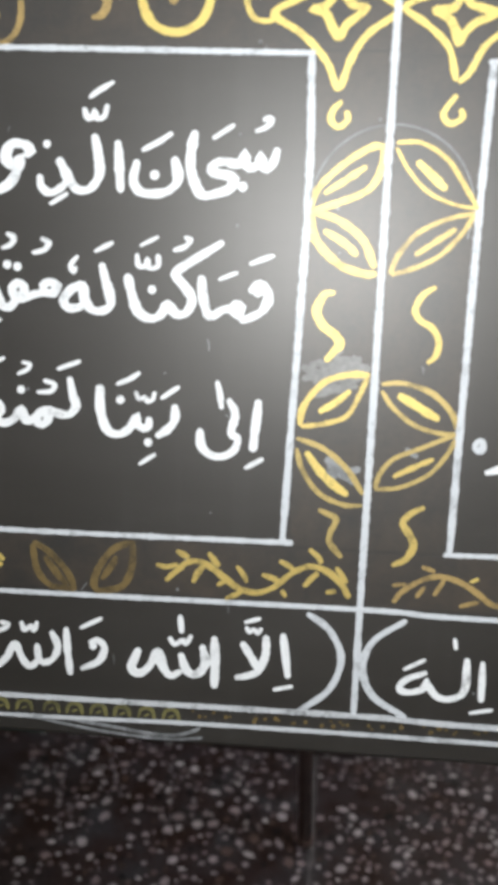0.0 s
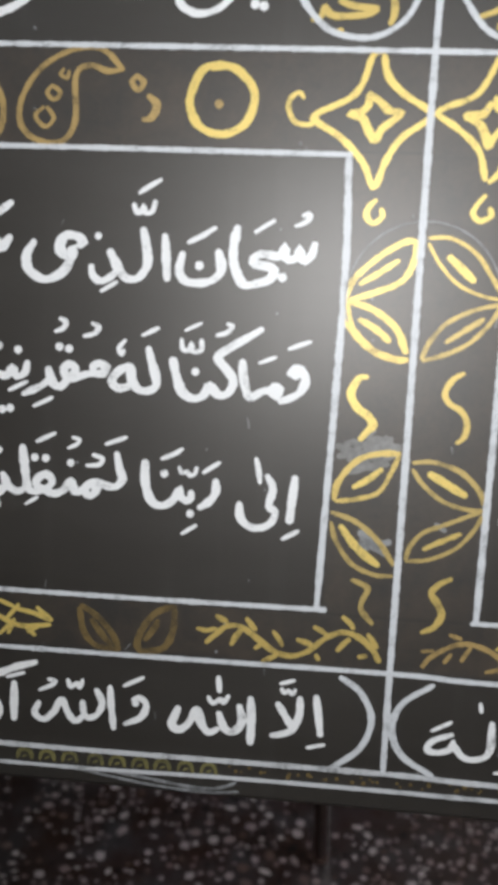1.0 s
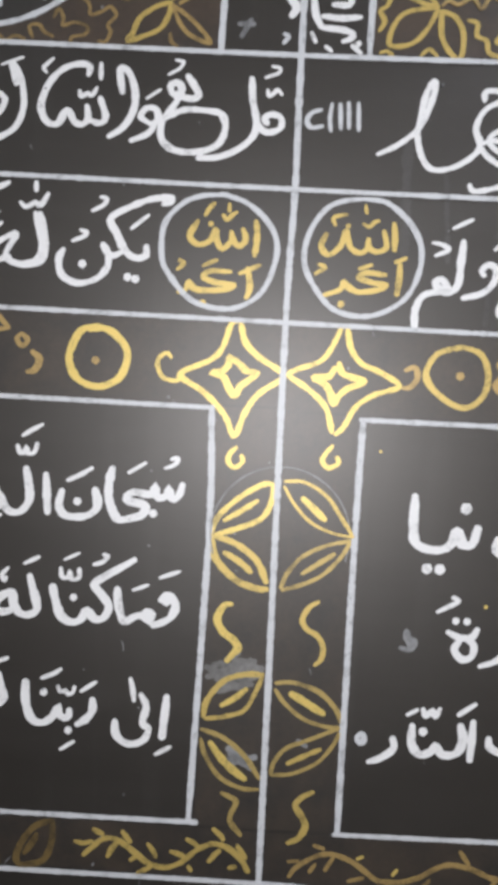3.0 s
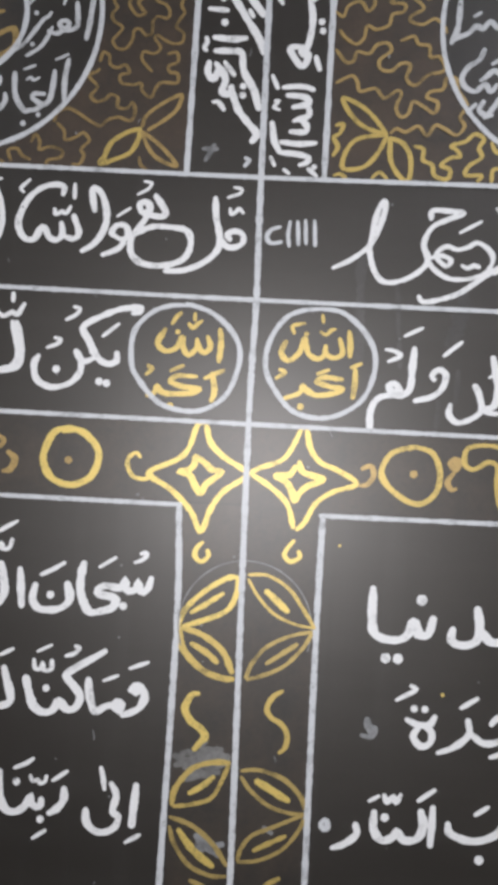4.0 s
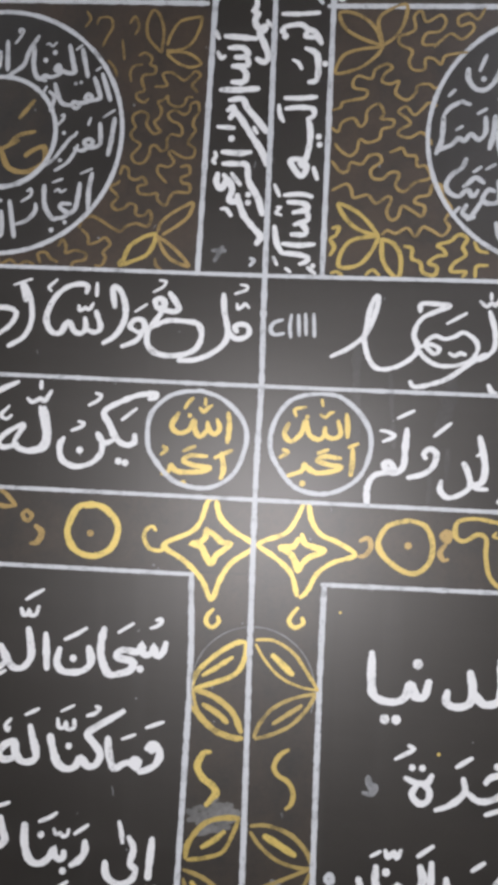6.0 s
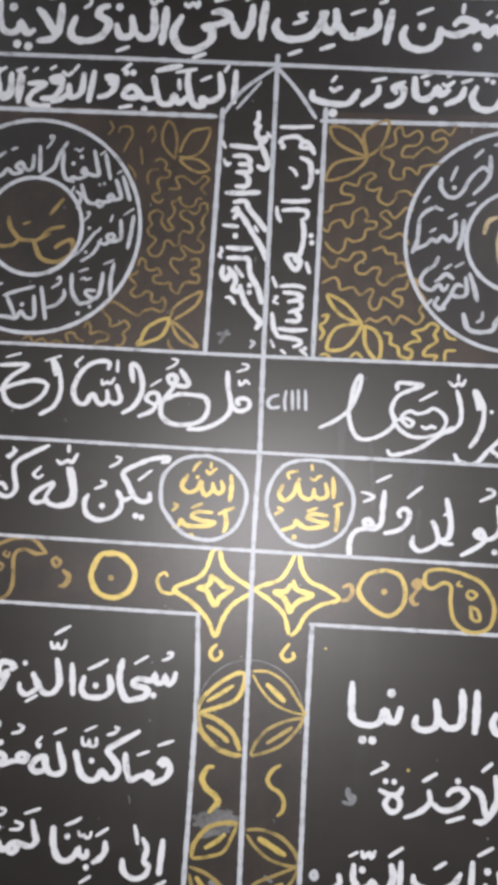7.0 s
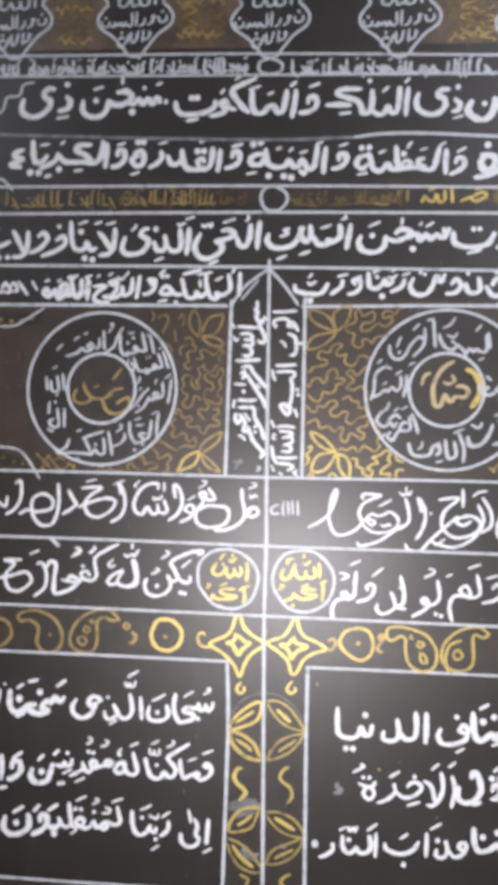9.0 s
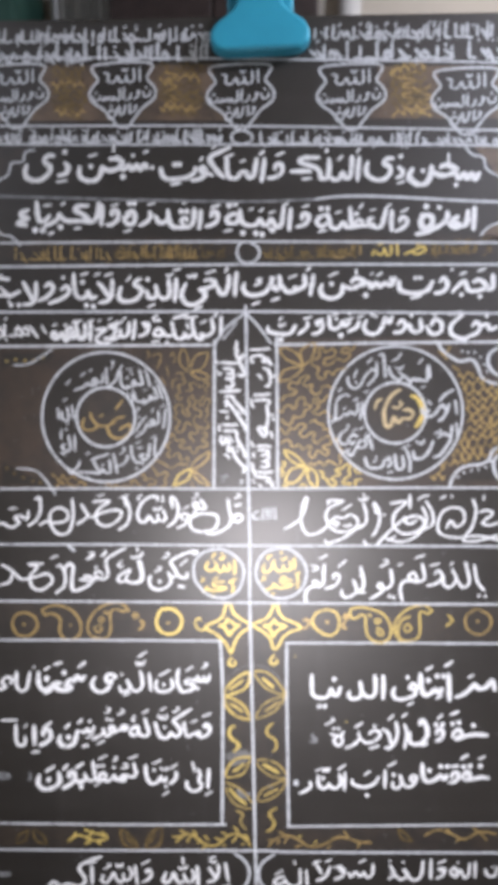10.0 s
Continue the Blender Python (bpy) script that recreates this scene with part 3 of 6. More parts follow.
# leaves and vine
drawn("ornament", "-196,28 -185,21 -175,10 -171,0 / 4: -197,26 -194,11 -186,2 -171,-0 / 4: -189,19 -183,11 -176,3", DIM, blackboard, 4)
drawn("ornament", "-136,32 -147,27 -155,17 -159,6 -157,0 / 4.4: -136,32 -136,17 -142,4 -157,-0 / 4.4: -154,8 -148,17 -146,22", DIM, blackboard, 4.4)
drawn("ornament", "-121,19 -115,18 -109,20 / 3.7: -115,10 -109,16 -102,22 -93,22 -82,15 -72,8 -61,6 -51,10 -41,19 -31,24 -21,22 -12,15 -7,7 / 3.7: -109,28 -105,26 -102,25 / 4.0: -99,10 -96,16 -93,20 / 3.5: -90,28 -86,23 -84,21 / 4.0: -84,9 -80,12 / 2.9: -73,21 -69,16 -67,12 / 3.7: -79,1 -73,4 -70,6 / 3.4: -58,17 -51,15 -48,13 / 3.7: -46,8 -44,5 / 3.7: -48,26 -42,23 -40,21 / 4.1: -33,12 -29,17 -26,20 / 3.4: -31,34 -26,30 -24,27 / 3.4: -15,24 -11,19 -9,16 / 4.0: -20,9 -15,10", GOLD, blackboard, 3.2)
drawn("ornament", "19,6 24,13 36,21 46,23 57,20 67,14 76,8 90,8 102,12 111,18 121,22 135,20 149,15 166,15 / 3.2: 34,28 41,26 / 3.2: 36,16 32,10 / 3.2: 47,21 42,12 / 3: 18,16 25,17 / 3: 57,6 67,9 / 3: 103,4 109,11 / 3: 127,31 133,23 / 3: 146,7 151,14", OCHRE, blackboard, 3.4)
drawn("ornament", "78,8 90,8 101,12 / 3: 85,12 88,16 / 3: 62,21 66,23", YELLOW, blackboard, 3)
drawn("ornament", "-250,27 -240,23 / 3.4: -240,22 -227,20 -216,16 / 3.2: -225,24 -215,16 / 3.2: -231,7 -221,13 / 3: -240,15 -244,5", YELLOW, blackboard, 3.2)
drawn("ornament", "-216,13 -237,11 -258,18 -275,9 / 3.2: -237,25 -245,15 / 3.2: -250,4 -241,13 / 3.2: -262,23 -268,14 / 3: -226,5 -233,11", YELLOW, blackboard, 3.6)
drawn("ornament", "241,26 260,35 279,29 297,22 319,33 342,30 / 3: 271,38 279,29 / 3: 284,17 293,24 / 3: 309,39 317,32 / 3: 328,21 320,31", OCHRE, blackboard, 3)
drawn("ornament", "204,35 212,31 224,18 / 3: 204,34 210,21 224,17", DIM, blackboard, 3)
drawn("ornament", "-325,25 -313,18 -305,5 / 3: -327,22 -321,8 -305,4 / 3: -351,4 -348,16 -334,25 / 3: -351,3 -338,10 -334,23", DIM, blackboard, 3)

# right square
drawn("lettering", "85,257 85,240 87,227 98,223 108,226 112,236 116,228 122,228 125,239 / 6: 95,211 / 6: 103,211 / 6.4: 117,250", WHITE, blackboard, 5.6)
drawn("lettering", "138,233 137,225 144,222 153,225 155,235 153,247 / 5.8: 155,233 163,225 173,228 175,241 174,256", WHITE, blackboard, 5.8)
drawn("lettering", "186,256 186,237 185,222", WHITE, blackboard, 5.8)
drawn("lettering", "202,239 199,230 205,222 219,223 230,229 232,240 227,244 223,238 229,235 / 5.6: 220,253 / 3.4: 219,213 228,218", WHITE, blackboard, 5.6)
drawn("lettering", "110,172 117,169 125,169 129,175 / 4.8: 119,168 115,161 120,155 126,157 127,164 122,169 / 4.2: 115,179 / 4.2: 122,179 / 3.6: 103,184 112,189 116,192 112,194", WHITE, blackboard, 4.6)
drawn("ornament", "81,160 88,159 90,165 85,166 85,171 87,161", FAINT, blackboard, 3.6)
drawn("lettering", "131,151 141,155 151,164 150,174 / 4.8: 152,165 161,159 173,162 181,171 175,177 168,175 165,171 / 4.4: 173,183 / 4: 145,181 156,188 / 4: 165,150 179,155", WHITE, blackboard, 4.6)
drawn("lettering", "184,179 192,173 196,158 200,156 / 5: 203,189 205,173 201,160 194,152 187,152 / 3.8: 192,192 200,199", WHITE, blackboard, 5)
drawn("lettering", "215,186 218,171 214,151 / 3.6: 211,196 219,202", WHITE, blackboard, 4.8)
drawn("lettering", "92,111 92,99 98,92 105,95 107,99 112,93 121,95 124,104 122,113 / 5: 99,107 / 3.2: 88,117 95,121 / 3.6: 98,122 100,117 104,121 106,117 109,123 / 3.8: 120,119 131,127", WHITE, blackboard, 5.2)
drawn("lettering", "130,116 129,90", WHITE, blackboard, 4.8)
drawn("lettering", "140,106 142,99 157,95 171,100 178,110 / 5.4: 161,83 / 3.8: 157,112 166,118", WHITE, blackboard, 5.2)
drawn("lettering", "187,120 186,94", WHITE, blackboard, 5)
drawn("lettering", "198,103 197,96 204,94 210,101 208,113 / 5: 211,103 217,96 226,99 231,110 225,112 223,107 230,101 / 5.4: 199,113 / 3.8: 191,125 203,132", WHITE, blackboard, 5)
drawn("chalk_mark", "57,100 60,103 62,101 61,97 57,99", LINE, blackboard, 4)
drawn("lettering", "65,85 73,88 81,95 80,102", WHITE, blackboard, 5)
drawn("ornament", "62,283", YELLOW, blackboard, 1.6)
drawn("ornament", "133,189", YELLOW, blackboard, 2.2)
# the row above the two circles
drawn("lettering", "-246,835 -245,816 -242,803 -234,799 -227,803 -226,809 -220,799 -213,802 / 6.7: -233,822 / 6.7: -228,789 / 6.7: -218,787 / 4.0: -236,832 -225,835 / 4.0: -216,831 -207,834", WHITE, blackboard, 6.1)
drawn("lettering", "-211,821 -203,812 -195,799 / 6.5: -190,825 -191,807 -196,795 -210,792 / 4.0: -201,830 -189,833", WHITE, blackboard, 6.5)
drawn("lettering", "-177,814 -181,802 -177,794 -164,793 -153,798 -148,809 -157,816 -155,822 -148,824 / 4.0: -170,822 -165,825 -164,829 / 6.1: -139,823", WHITE, blackboard, 6.7)
drawn("lettering", "-141,808 -138,798 -130,797 -126,803 -128,815 / 6.5: -125,802 -117,795 -108,801 -109,822 / 4.0: -140,784 -129,788 / 4.0: -112,829 -109,826 -106,829 -102,829 / 4.0: -102,834 -91,837", WHITE, blackboard, 6.5)
drawn("lettering", "-98,823 -99,806 -101,791", WHITE, blackboard, 6.7)
drawn("lettering", "-84,816 -91,801 -85,788 -72,786 -59,794 -58,804 -65,806 -55,808 -42,814 -50,820 -58,819 / 4.8: -82,827 -79,824 -75,827 -71,824 -70,829 / 4.8: -73,779 -62,783 / 4.6: -56,829 -42,833", WHITE, blackboard, 6.7)
drawn("lettering", "-40,811 -36,801 -29,800 -24,811 -23,826 / 6.7: -12,829 -14,811 -15,796 / 4.2: -29,830 -25,834 -27,837", WHITE, blackboard, 6.7)
drawn("lettering", "-1,814 -3,805 6,797 23,798 33,806 40,821 / 4.2: 24,820 17,818 22,814 12,810 / 4.8: 9,783 20,787 / 6.7: 36,821 38,809 45,803 49,812 48,823 / 4.8: 36,788 48,792 / 6.7: 51,810 58,800 67,801 71,807 67,798 / 6.7: 68,800 78,804 84,810 83,823 / 4.0: 61,819 73,823", WHITE, blackboard, 6.7)
drawn("lettering", "96,823 93,806 91,794 / 4.0: 85,829 91,831 89,834", WHITE, blackboard, 6.7)
drawn("lettering", "108,809 105,801 110,792 123,789 134,795 137,808 / 6.7: 138,805 148,802 160,806 166,812 155,816 148,811 / 6.1: 121,809 / 4.2: 117,820 130,825 / 4.0: 156,829 155,821", WHITE, blackboard, 6.7)
drawn("lettering", "163,805 172,810 177,802 183,809 188,803 195,808 203,805 210,816 / 6.7: 168,792 / 4.0: 175,820 179,823 / 4.2: 183,818 192,823", WHITE, blackboard, 6.7)
# row 735..781
drawn("lettering", "-35,768 -36,740", WHITE, blackboard, 5.4)
drawn("lettering", "-49,766 -47,748 -57,741 -64,744 -62,737 -71,739 -76,755 -76,768 / 5.4: -75,746 -83,739 -88,746 -90,739 -100,740 -106,762 / 5.4: -104,767 -82,772 / 4.0: -87,766 -69,769 / 4.0: -84,760 -83,751 / 4.0: -65,759 -56,763 / 4.0: -45,767 -41,773", WHITE, blackboard, 5.4)
drawn("lettering", "-104,743 -114,743 -124,753 -132,746 -127,743 -114,745 / 5.1: -130,765 / 5.1: -124,765 / 5.1: -113,733 / 4.0: -135,734 -124,736 / 3.8: -134,767 -126,773", WHITE, blackboard, 5.4)
drawn("lettering", "-141,757 -147,761 -139,760 -140,751 -146,745 -154,743 / 5.4: -143,756", WHITE, blackboard, 5.4)
drawn("lettering", "-158,766 -162,739", WHITE, blackboard, 5.4)
drawn("lettering", "-167,764 -169,747 -178,743 -180,754 / 5.4: -178,748 -186,741 -195,738 / 4.0: -186,765 -181,762 -177,765 / 4.0: -176,766 -172,771", WHITE, blackboard, 5.4)
drawn("lettering", "-193,755 -196,759 -187,760 -187,750 -194,742 -204,741 / 5.4: -191,756 / 3.8: -197,767 -192,770", WHITE, blackboard, 5.4)
drawn("lettering", "-216,754 -201,754 -212,746 -215,738 -206,734 -196,735 / 3.8: -212,765 -208,768", WHITE, blackboard, 5.4)
drawn("lettering", "-221,761 -224,737 / 3.8: -227,765 -218,768", WHITE, blackboard, 5.4)
drawn("lettering", "-232,761 -231,745 -239,741 -243,758 / 5.4: -240,745 -250,747 -257,753 -253,758 -249,753 -258,739 -263,744 -258,750 / 4.0: -246,768 -241,766 -236,768", WHITE, blackboard, 5.4)
drawn("lettering", "31,752 32,745 49,741 62,742 70,753 / 6.7: 49,733 / 4.0: 46,755 49,752 54,755 56,755 / 4.0: 47,760 51,765", WHITE, blackboard, 5.9)
drawn("lettering", "87,757 85,749 73,740 / 3.8: 81,761 93,764", WHITE, blackboard, 5.9)
drawn("lettering", "102,751 99,756 107,756 107,747 100,741 93,740 / 3.8: 99,758 109,761", WHITE, blackboard, 5.9)
drawn("lettering", "117,765 118,750 125,746 133,751 136,757 139,750 146,755 / 6.7: 133,737 / 4.6: 127,760 / 3.8: 122,765 132,769 / 4.0: 140,760 144,758 150,762 / 3.8: 144,766 148,768", WHITE, blackboard, 5.9)
drawn("lettering", "159,757 155,748 143,742 / 3.8: 156,761 165,764", WHITE, blackboard, 5.9)
drawn("lettering", "169,758 165,748 171,739 183,739 191,749 195,760 200,753 205,762 / 4.0: 177,764 / 4.0: 182,762", WHITE, blackboard, 5.9)
# paisleys and rings
drawn("ornament", "-176,349 -189,360 -207,359 -225,349 -236,333 -237,319 -228,310 -212,309 -204,321 -204,345 -196,351 -185,348 -176,349 / 2.6: -218,340 -221,336 -217,332 -213,336 -218,340 / 2.6: -223,328 -228,323 -222,317 -217,322 -221,328 / 2.2: -211,349 -213,346 -209,344 -208,348", OCHRE, blackboard, 3.2)
drawn("ornament", "-168,346 -171,342 -167,338 -164,342 -168,346 / 4.4: -161,335 -156,330 -159,323 -164,322", OCHRE, blackboard, 3.2)
drawn("ornament", "169,351 154,353 142,350 141,340 147,337 156,342 162,339 162,326 166,311 179,303 194,308 197,326 187,343 169,351 / 2.6: 177,337 175,333 179,330 183,334 178,337 / 2.6: 178,324 180,314 186,313 184,321 178,324 / 2.4: 169,344 167,341 171,340", GOLD, blackboard, 3.2)
drawn("ornament", "134,344 131,340 135,336 138,341 134,344", OCHRE, blackboard, 3.4)
drawn("ornament", "225,340 212,334 207,319 210,304", GOLD, blackboard, 3.2)
# apex folds and column text
drawn("chalk_mark", "-1,772 -29,751 -45,729", LINE, blackboard, 3.2)
drawn("chalk_mark", "0,772 18,752 35,728", LINE, blackboard, 3.2)
drawn("chalk_mark", "-13,759 -33,735", LINE, blackboard, 2.6)
drawn("lettering", "-14,733 -14,726 -16,723 -13,720 -15,715 -13,710 -8,707 -7,711 -11,706 -7,696 -4,688 -7,683 -13,686 / 3: -6,715 -2,710", WHITE, blackboard, 4.6)
drawn("lettering", "-37,703 -24,702 -13,701 / 3.4: -44,707 -41,701", WHITE, blackboard, 4.8)
drawn("lettering", "-34,694 -23,694 -19,689 -23,687 -29,687 / 4.6: -20,688 -19,681 -25,680 -31,680 / 4.6: -25,680 -20,674 -22,668 -31,668 / 3.4: -42,691 -39,686 -36,688", WHITE, blackboard, 4.6)
drawn("lettering", "-39,662 -26,662 -10,663", WHITE, blackboard, 5)
drawn("lettering", "-32,654 -22,655 -18,648 -11,640 -3,630 / 4.6: -33,646 -29,649 -28,645 -31,640 / 4.6: -28,647 -21,638 -14,627 -6,615 -2,605", WHITE, blackboard, 4.6)
drawn("lettering", "-40,634 -27,633 / 4.4: -29,625 / 3.4: -13,634 -10,629", WHITE, blackboard, 4)
drawn("lettering", "-36,615 -24,614 -14,615", WHITE, blackboard, 4.6)
drawn("lettering", "-35,606 -24,606 -17,605 -15,593 -8,581 -4,568 / 3.2: -41,615 -40,612 -42,608 -40,606", WHITE, blackboard, 4.6)
drawn("lettering", "-38,599 -39,592 -35,587 -31,594 -27,587 -29,579 -23,578 -23,583 / 4.6: -34,598 -28,591 / 4.6: -23,581 -18,568 -11,559 -5,552 -8,546 / 3.4: -28,599 -21,590 / 4: -15,583 / 4: -15,577 / 3.4: -35,572 -31,572 -27,567", WHITE, blackboard, 4.6)
drawn("ornament", "-40,541 -30,541 / 4: -38,533 -32,544", FAINT, blackboard, 4)
drawn("chalk_mark", "-12,536 -9,534 -12,530", LINE, blackboard, 3)
drawn("lettering", "5,720 19,720 33,721", WHITE, blackboard, 4)
drawn("lettering", "6,710 19,712 25,708 30,706 35,697 / 4.2: 25,708 23,703 31,702 / 4.6: 6,707 / 4.6: 8,703", WHITE, blackboard, 4.2)
drawn("lettering", "23,694 31,690 33,681 32,670 26,668 / 3.4: 14,685 18,683 21,678 / 4: 38,682", WHITE, blackboard, 4.4)
drawn("lettering", "9,656 21,656 33,657", WHITE, blackboard, 4.2)
drawn("lettering", "10,648 21,649 30,648 31,643 26,640 / 4.2: 27,641 29,628 27,613 23,604 / 3.2: 5,651 6,644 9,638 / 4: 35,627 / 4: 36,621 / 4: 32,604 35,595", WHITE, blackboard, 4.2)
drawn("lettering", "26,610 15,609 23,597 27,605 21,607", WHITE, blackboard, 4.2)
drawn("lettering", "11,583 24,584 32,582 / 3: 4,591 8,582", WHITE, blackboard, 4)
drawn("lettering", "14,578 26,577 29,573 18,570 / 4.2: 28,572 29,565 19,561 / 4.2: 23,563 28,558 27,554 17,554 / 2.8: 6,574 9,574 6,570 10,568", WHITE, blackboard, 4.2)
drawn("lettering", "5,560 7,548 11,540 / 4: 11,547 23,546 35,547 / 4.2: 11,540 24,539 30,537 29,534 24,532 / 3.4: 34,531 / 3.6: 30,530 36,525 / 3: 5,537 8,531 / 3: 14,529 18,526", WHITE, blackboard, 4.2)
# flowers and wiggles right of it
drawn("ornament", "-84,690 -94,701 -96,711 -94,719 -91,723 -86,718 -83,706 -84,690", THIN, blackboard, 2.2)
drawn("ornament", "-80,696 -77,705 -71,714 -61,717 -55,717 -56,709 -62,697 -72,692 -80,692 / 2.2: -80,690 -72,691 -62,689 -54,682 -62,679 -71,682 -80,689", OCHRE, blackboard, 2.2)
drawn("ornament", "-81,554 -78,562 -68,570 -56,576 -58,567 -65,560 -77,552 / 2.6: -81,551 -72,545 -64,538 -57,529 -69,533 -76,540 -81,551", OCHRE, blackboard, 2.6)
drawn("ornament", "-82,553 -91,550 -101,543 -105,534 -108,529 -98,532 -88,537 -83,546 -82,553", GOLD, blackboard, 3.2)
drawn("ornament", "-101,688 -96,690 -91,686 -92,681 -88,679 -89,674 -96,673 -98,669 -96,661 -101,659 -101,655 -96,652 -92,655 / 1.8: -106,668 -107,675 -104,680 -98,681", THIN, blackboard, 2)
drawn("ornament", "-88,664 -79,665 -81,670 -82,674 -76,675 -71,672 -66,669 -61,673 -58,676 -54,673 -58,668 -60,665 -56,660", THIN, blackboard, 2)
drawn("ornament", "-59,656 -63,656 -66,650 -72,649 -77,652 -78,657 -81,654 -85,652 -82,646 -84,640 -87,637 -84,632 -82,630 -87,628 -91,632 -93,636 -92,642 -97,645 -103,642 -103,637 -101,633 -104,629 -103,624 -97,620 -100,615 -103,611 -100,606 -94,606 -90,612 -89,618 -85,619 -81,615 -77,617 -77,624 -74,628", THIN, blackboard, 2)
drawn("ornament", "-74,628 -67,627 -66,632 -69,636 -74,638 -77,643 -72,646 -65,643 -61,646 -60,651 -55,652 -54,645 -57,640 -58,635 -56,631 -59,626 -61,621 -56,617 -57,611 -63,610 -68,612 -73,615 -75,613 -71,607 -75,603 -82,604 -83,599 -79,594 -76,591", THIN, blackboard, 2)
drawn("ornament", "-111,597 -109,603 -105,601 -104,595 -99,593 -94,595 -91,590 -97,588 -96,583 -88,582 -83,583 -82,578 -76,574 -73,580 -69,584 -59,584 -59,590 -64,591 -65,595 -59,598 -60,604 -66,603", THIN, blackboard, 2.2)
drawn("ornament", "-111,592 -113,590 -118,587 -112,580 -116,574 -112,570 -106,572 -103,575 -98,573 -98,567 -92,566 -88,570 -86,564 -89,558 -97,560 -104,558 -109,554 -116,557 -124,562 -131,565 -138,562 -140,556", THIN, blackboard, 2.2)
drawn("ornament", "-138,555 -133,550 -132,544 -125,546 -120,549 -116,544 -121,538 -119,534 -122,528 -127,528", THIN, blackboard, 2.2)
drawn("ornament", "-155,542 -152,547 -149,542 -149,537 -142,539 -134,537 -135,532 -143,530 -144,526 / 2.2: -168,529 -170,536 -164,537 -161,533 -155,530", THIN, blackboard, 2.2)
drawn("ornament", "-208,530 -202,533 -198,528 -191,531 -185,527 -179,530 -173,528", THIN, blackboard, 2)
drawn("ornament", "-134,712 -132,717 -124,717 -122,710 -126,702 -129,695 / 1.8: -114,700 -112,685 / 1.8: -124,684 -119,678 -117,672 / 1.8: -142,722 -139,716 -143,710 / 1.8: -109,713 -105,718 -102,710 -105,704 / 2.2: -82,534 -81,529 -77,526", THIN, blackboard, 1.8)
# right panel wiggles and flowers
drawn("ornament", "79,696 74,709 62,719 48,721 52,709 65,701 79,696 / 2.5: 80,696 76,714 82,722 96,727 95,714 89,703 80,696 / 2.5: 79,695 63,693 51,688 46,675 63,679 75,688 80,695", OCHRE, blackboard, 2.5)
drawn("ornament", "81,554 71,566 62,573 51,577 57,566 67,558 81,554 / 3.0: 81,554 63,551 55,543 53,531 66,532 75,541 81,553 / 3.0: 83,552 84,537 90,527 96,524 97,538 92,548 83,552", GOLD, blackboard, 2.8)
drawn("ornament", "119,697 109,697 111,705 121,707 125,714 121,719 111,714 107,722 102,718 103,709 98,705 92,703 92,697 101,692 99,684 102,678 110,678 111,686 117,686 122,682 125,688 133,690 141,691", OCHRE, blackboard, 2.1)
drawn("ornament", "117,695 123,701 129,705 137,701 145,708 143,713 135,711 134,717 141,720 148,716 153,724", OCHRE, blackboard, 2.1)
drawn("ornament", "44,647 50,649 52,653 60,655 68,657 69,662 60,664 59,669 63,673 72,671 75,678 83,682 87,679 82,675 80,669 86,667 92,669 90,660 98,655 104,660 106,666 114,667 118,664 124,666", OCHRE, blackboard, 2.1)
drawn("ornament", "44,634 49,631 52,638 60,641 65,635 69,639 70,647 78,652 82,645 80,641 89,640 88,635 81,633 79,626 71,623 65,625 63,617 58,613 51,617 47,622", OCHRE, blackboard, 2.1)
drawn("ornament", "92,647 98,650 104,644 110,649 114,653 120,651 / 2.1: 92,646 99,641 101,637 94,633 93,629 101,627 109,631 115,626 117,622", OCHRE, blackboard, 2.1)
drawn("ornament", "45,609 52,601 57,602 59,608 67,607 72,613 79,614 81,609 74,603 75,597 82,596 88,601 94,600 92,591 98,587 106,594 114,596 117,599 113,606 107,606 106,613 99,614 96,619 90,617 87,616", OCHRE, blackboard, 2.3)
drawn("ornament", "46,587 56,592 60,588 62,582 72,584 78,578 86,583 89,581 86,572 89,566 94,568 97,576 104,573 111,569 113,576 106,579 108,583 116,585 118,592 124,592 126,584 132,575 128,567 131,561 126,555 118,559 112,561 107,554 101,560 93,556 87,558 83,555", OCHRE, blackboard, 2.3)
drawn("ornament", "99,547 105,545 105,538 111,535 113,528 121,526 123,532 117,535 123,540 129,541 127,545 123,548 132,551 138,556 144,553 141,547 143,541 135,535 133,529 143,529 141,525", GOLD, blackboard, 2.8)
drawn("ornament", "47,559 52,560 50,554 46,551 49,545 46,539", GOLD, blackboard, 2.8)
drawn("ornament", "47,526 52,527 56,523 / 2.6: 72,525 77,529 82,525 / 2.6: 149,551 152,545 159,543 / 2.6: 159,534 151,533 150,525", GOLD, blackboard, 2.6)

# second row from top
drawn("lettering", "-310,991 -313,981 -310,973 -300,968 -288,970 -278,978 -276,987 -283,993 -283,999 -277,1003 -270,1002", WHITE, blackboard, 7.3)
drawn("lettering", "-255,992 -250,986 -252,978 -259,975 -265,974 / 6.5: -254,1007 / 4.4: -267,965 -252,967", WHITE, blackboard, 7.3)
drawn("lettering", "-233,986 -234,974 -226,966 -213,965 -204,972 -201,985 / 7.8: -201,984 -194,979 -183,979 -174,984 -172,990 -180,995 -190,994 / 7.1: -177,981 -169,979 -163,985 -158,978 -152,985 -146,978 -140,985 -136,979 / 7.8: -171,969 / 6.4: -217,985 / 4.3: -220,999 -208,1002 / 4.3: -183,1017 -184,1004 / 5.0: -156,998 / 4.3: -141,1001 -134,1004", WHITE, blackboard, 7.1)
drawn("lettering", "-129,982 -129,978", WHITE, blackboard, 7.0)
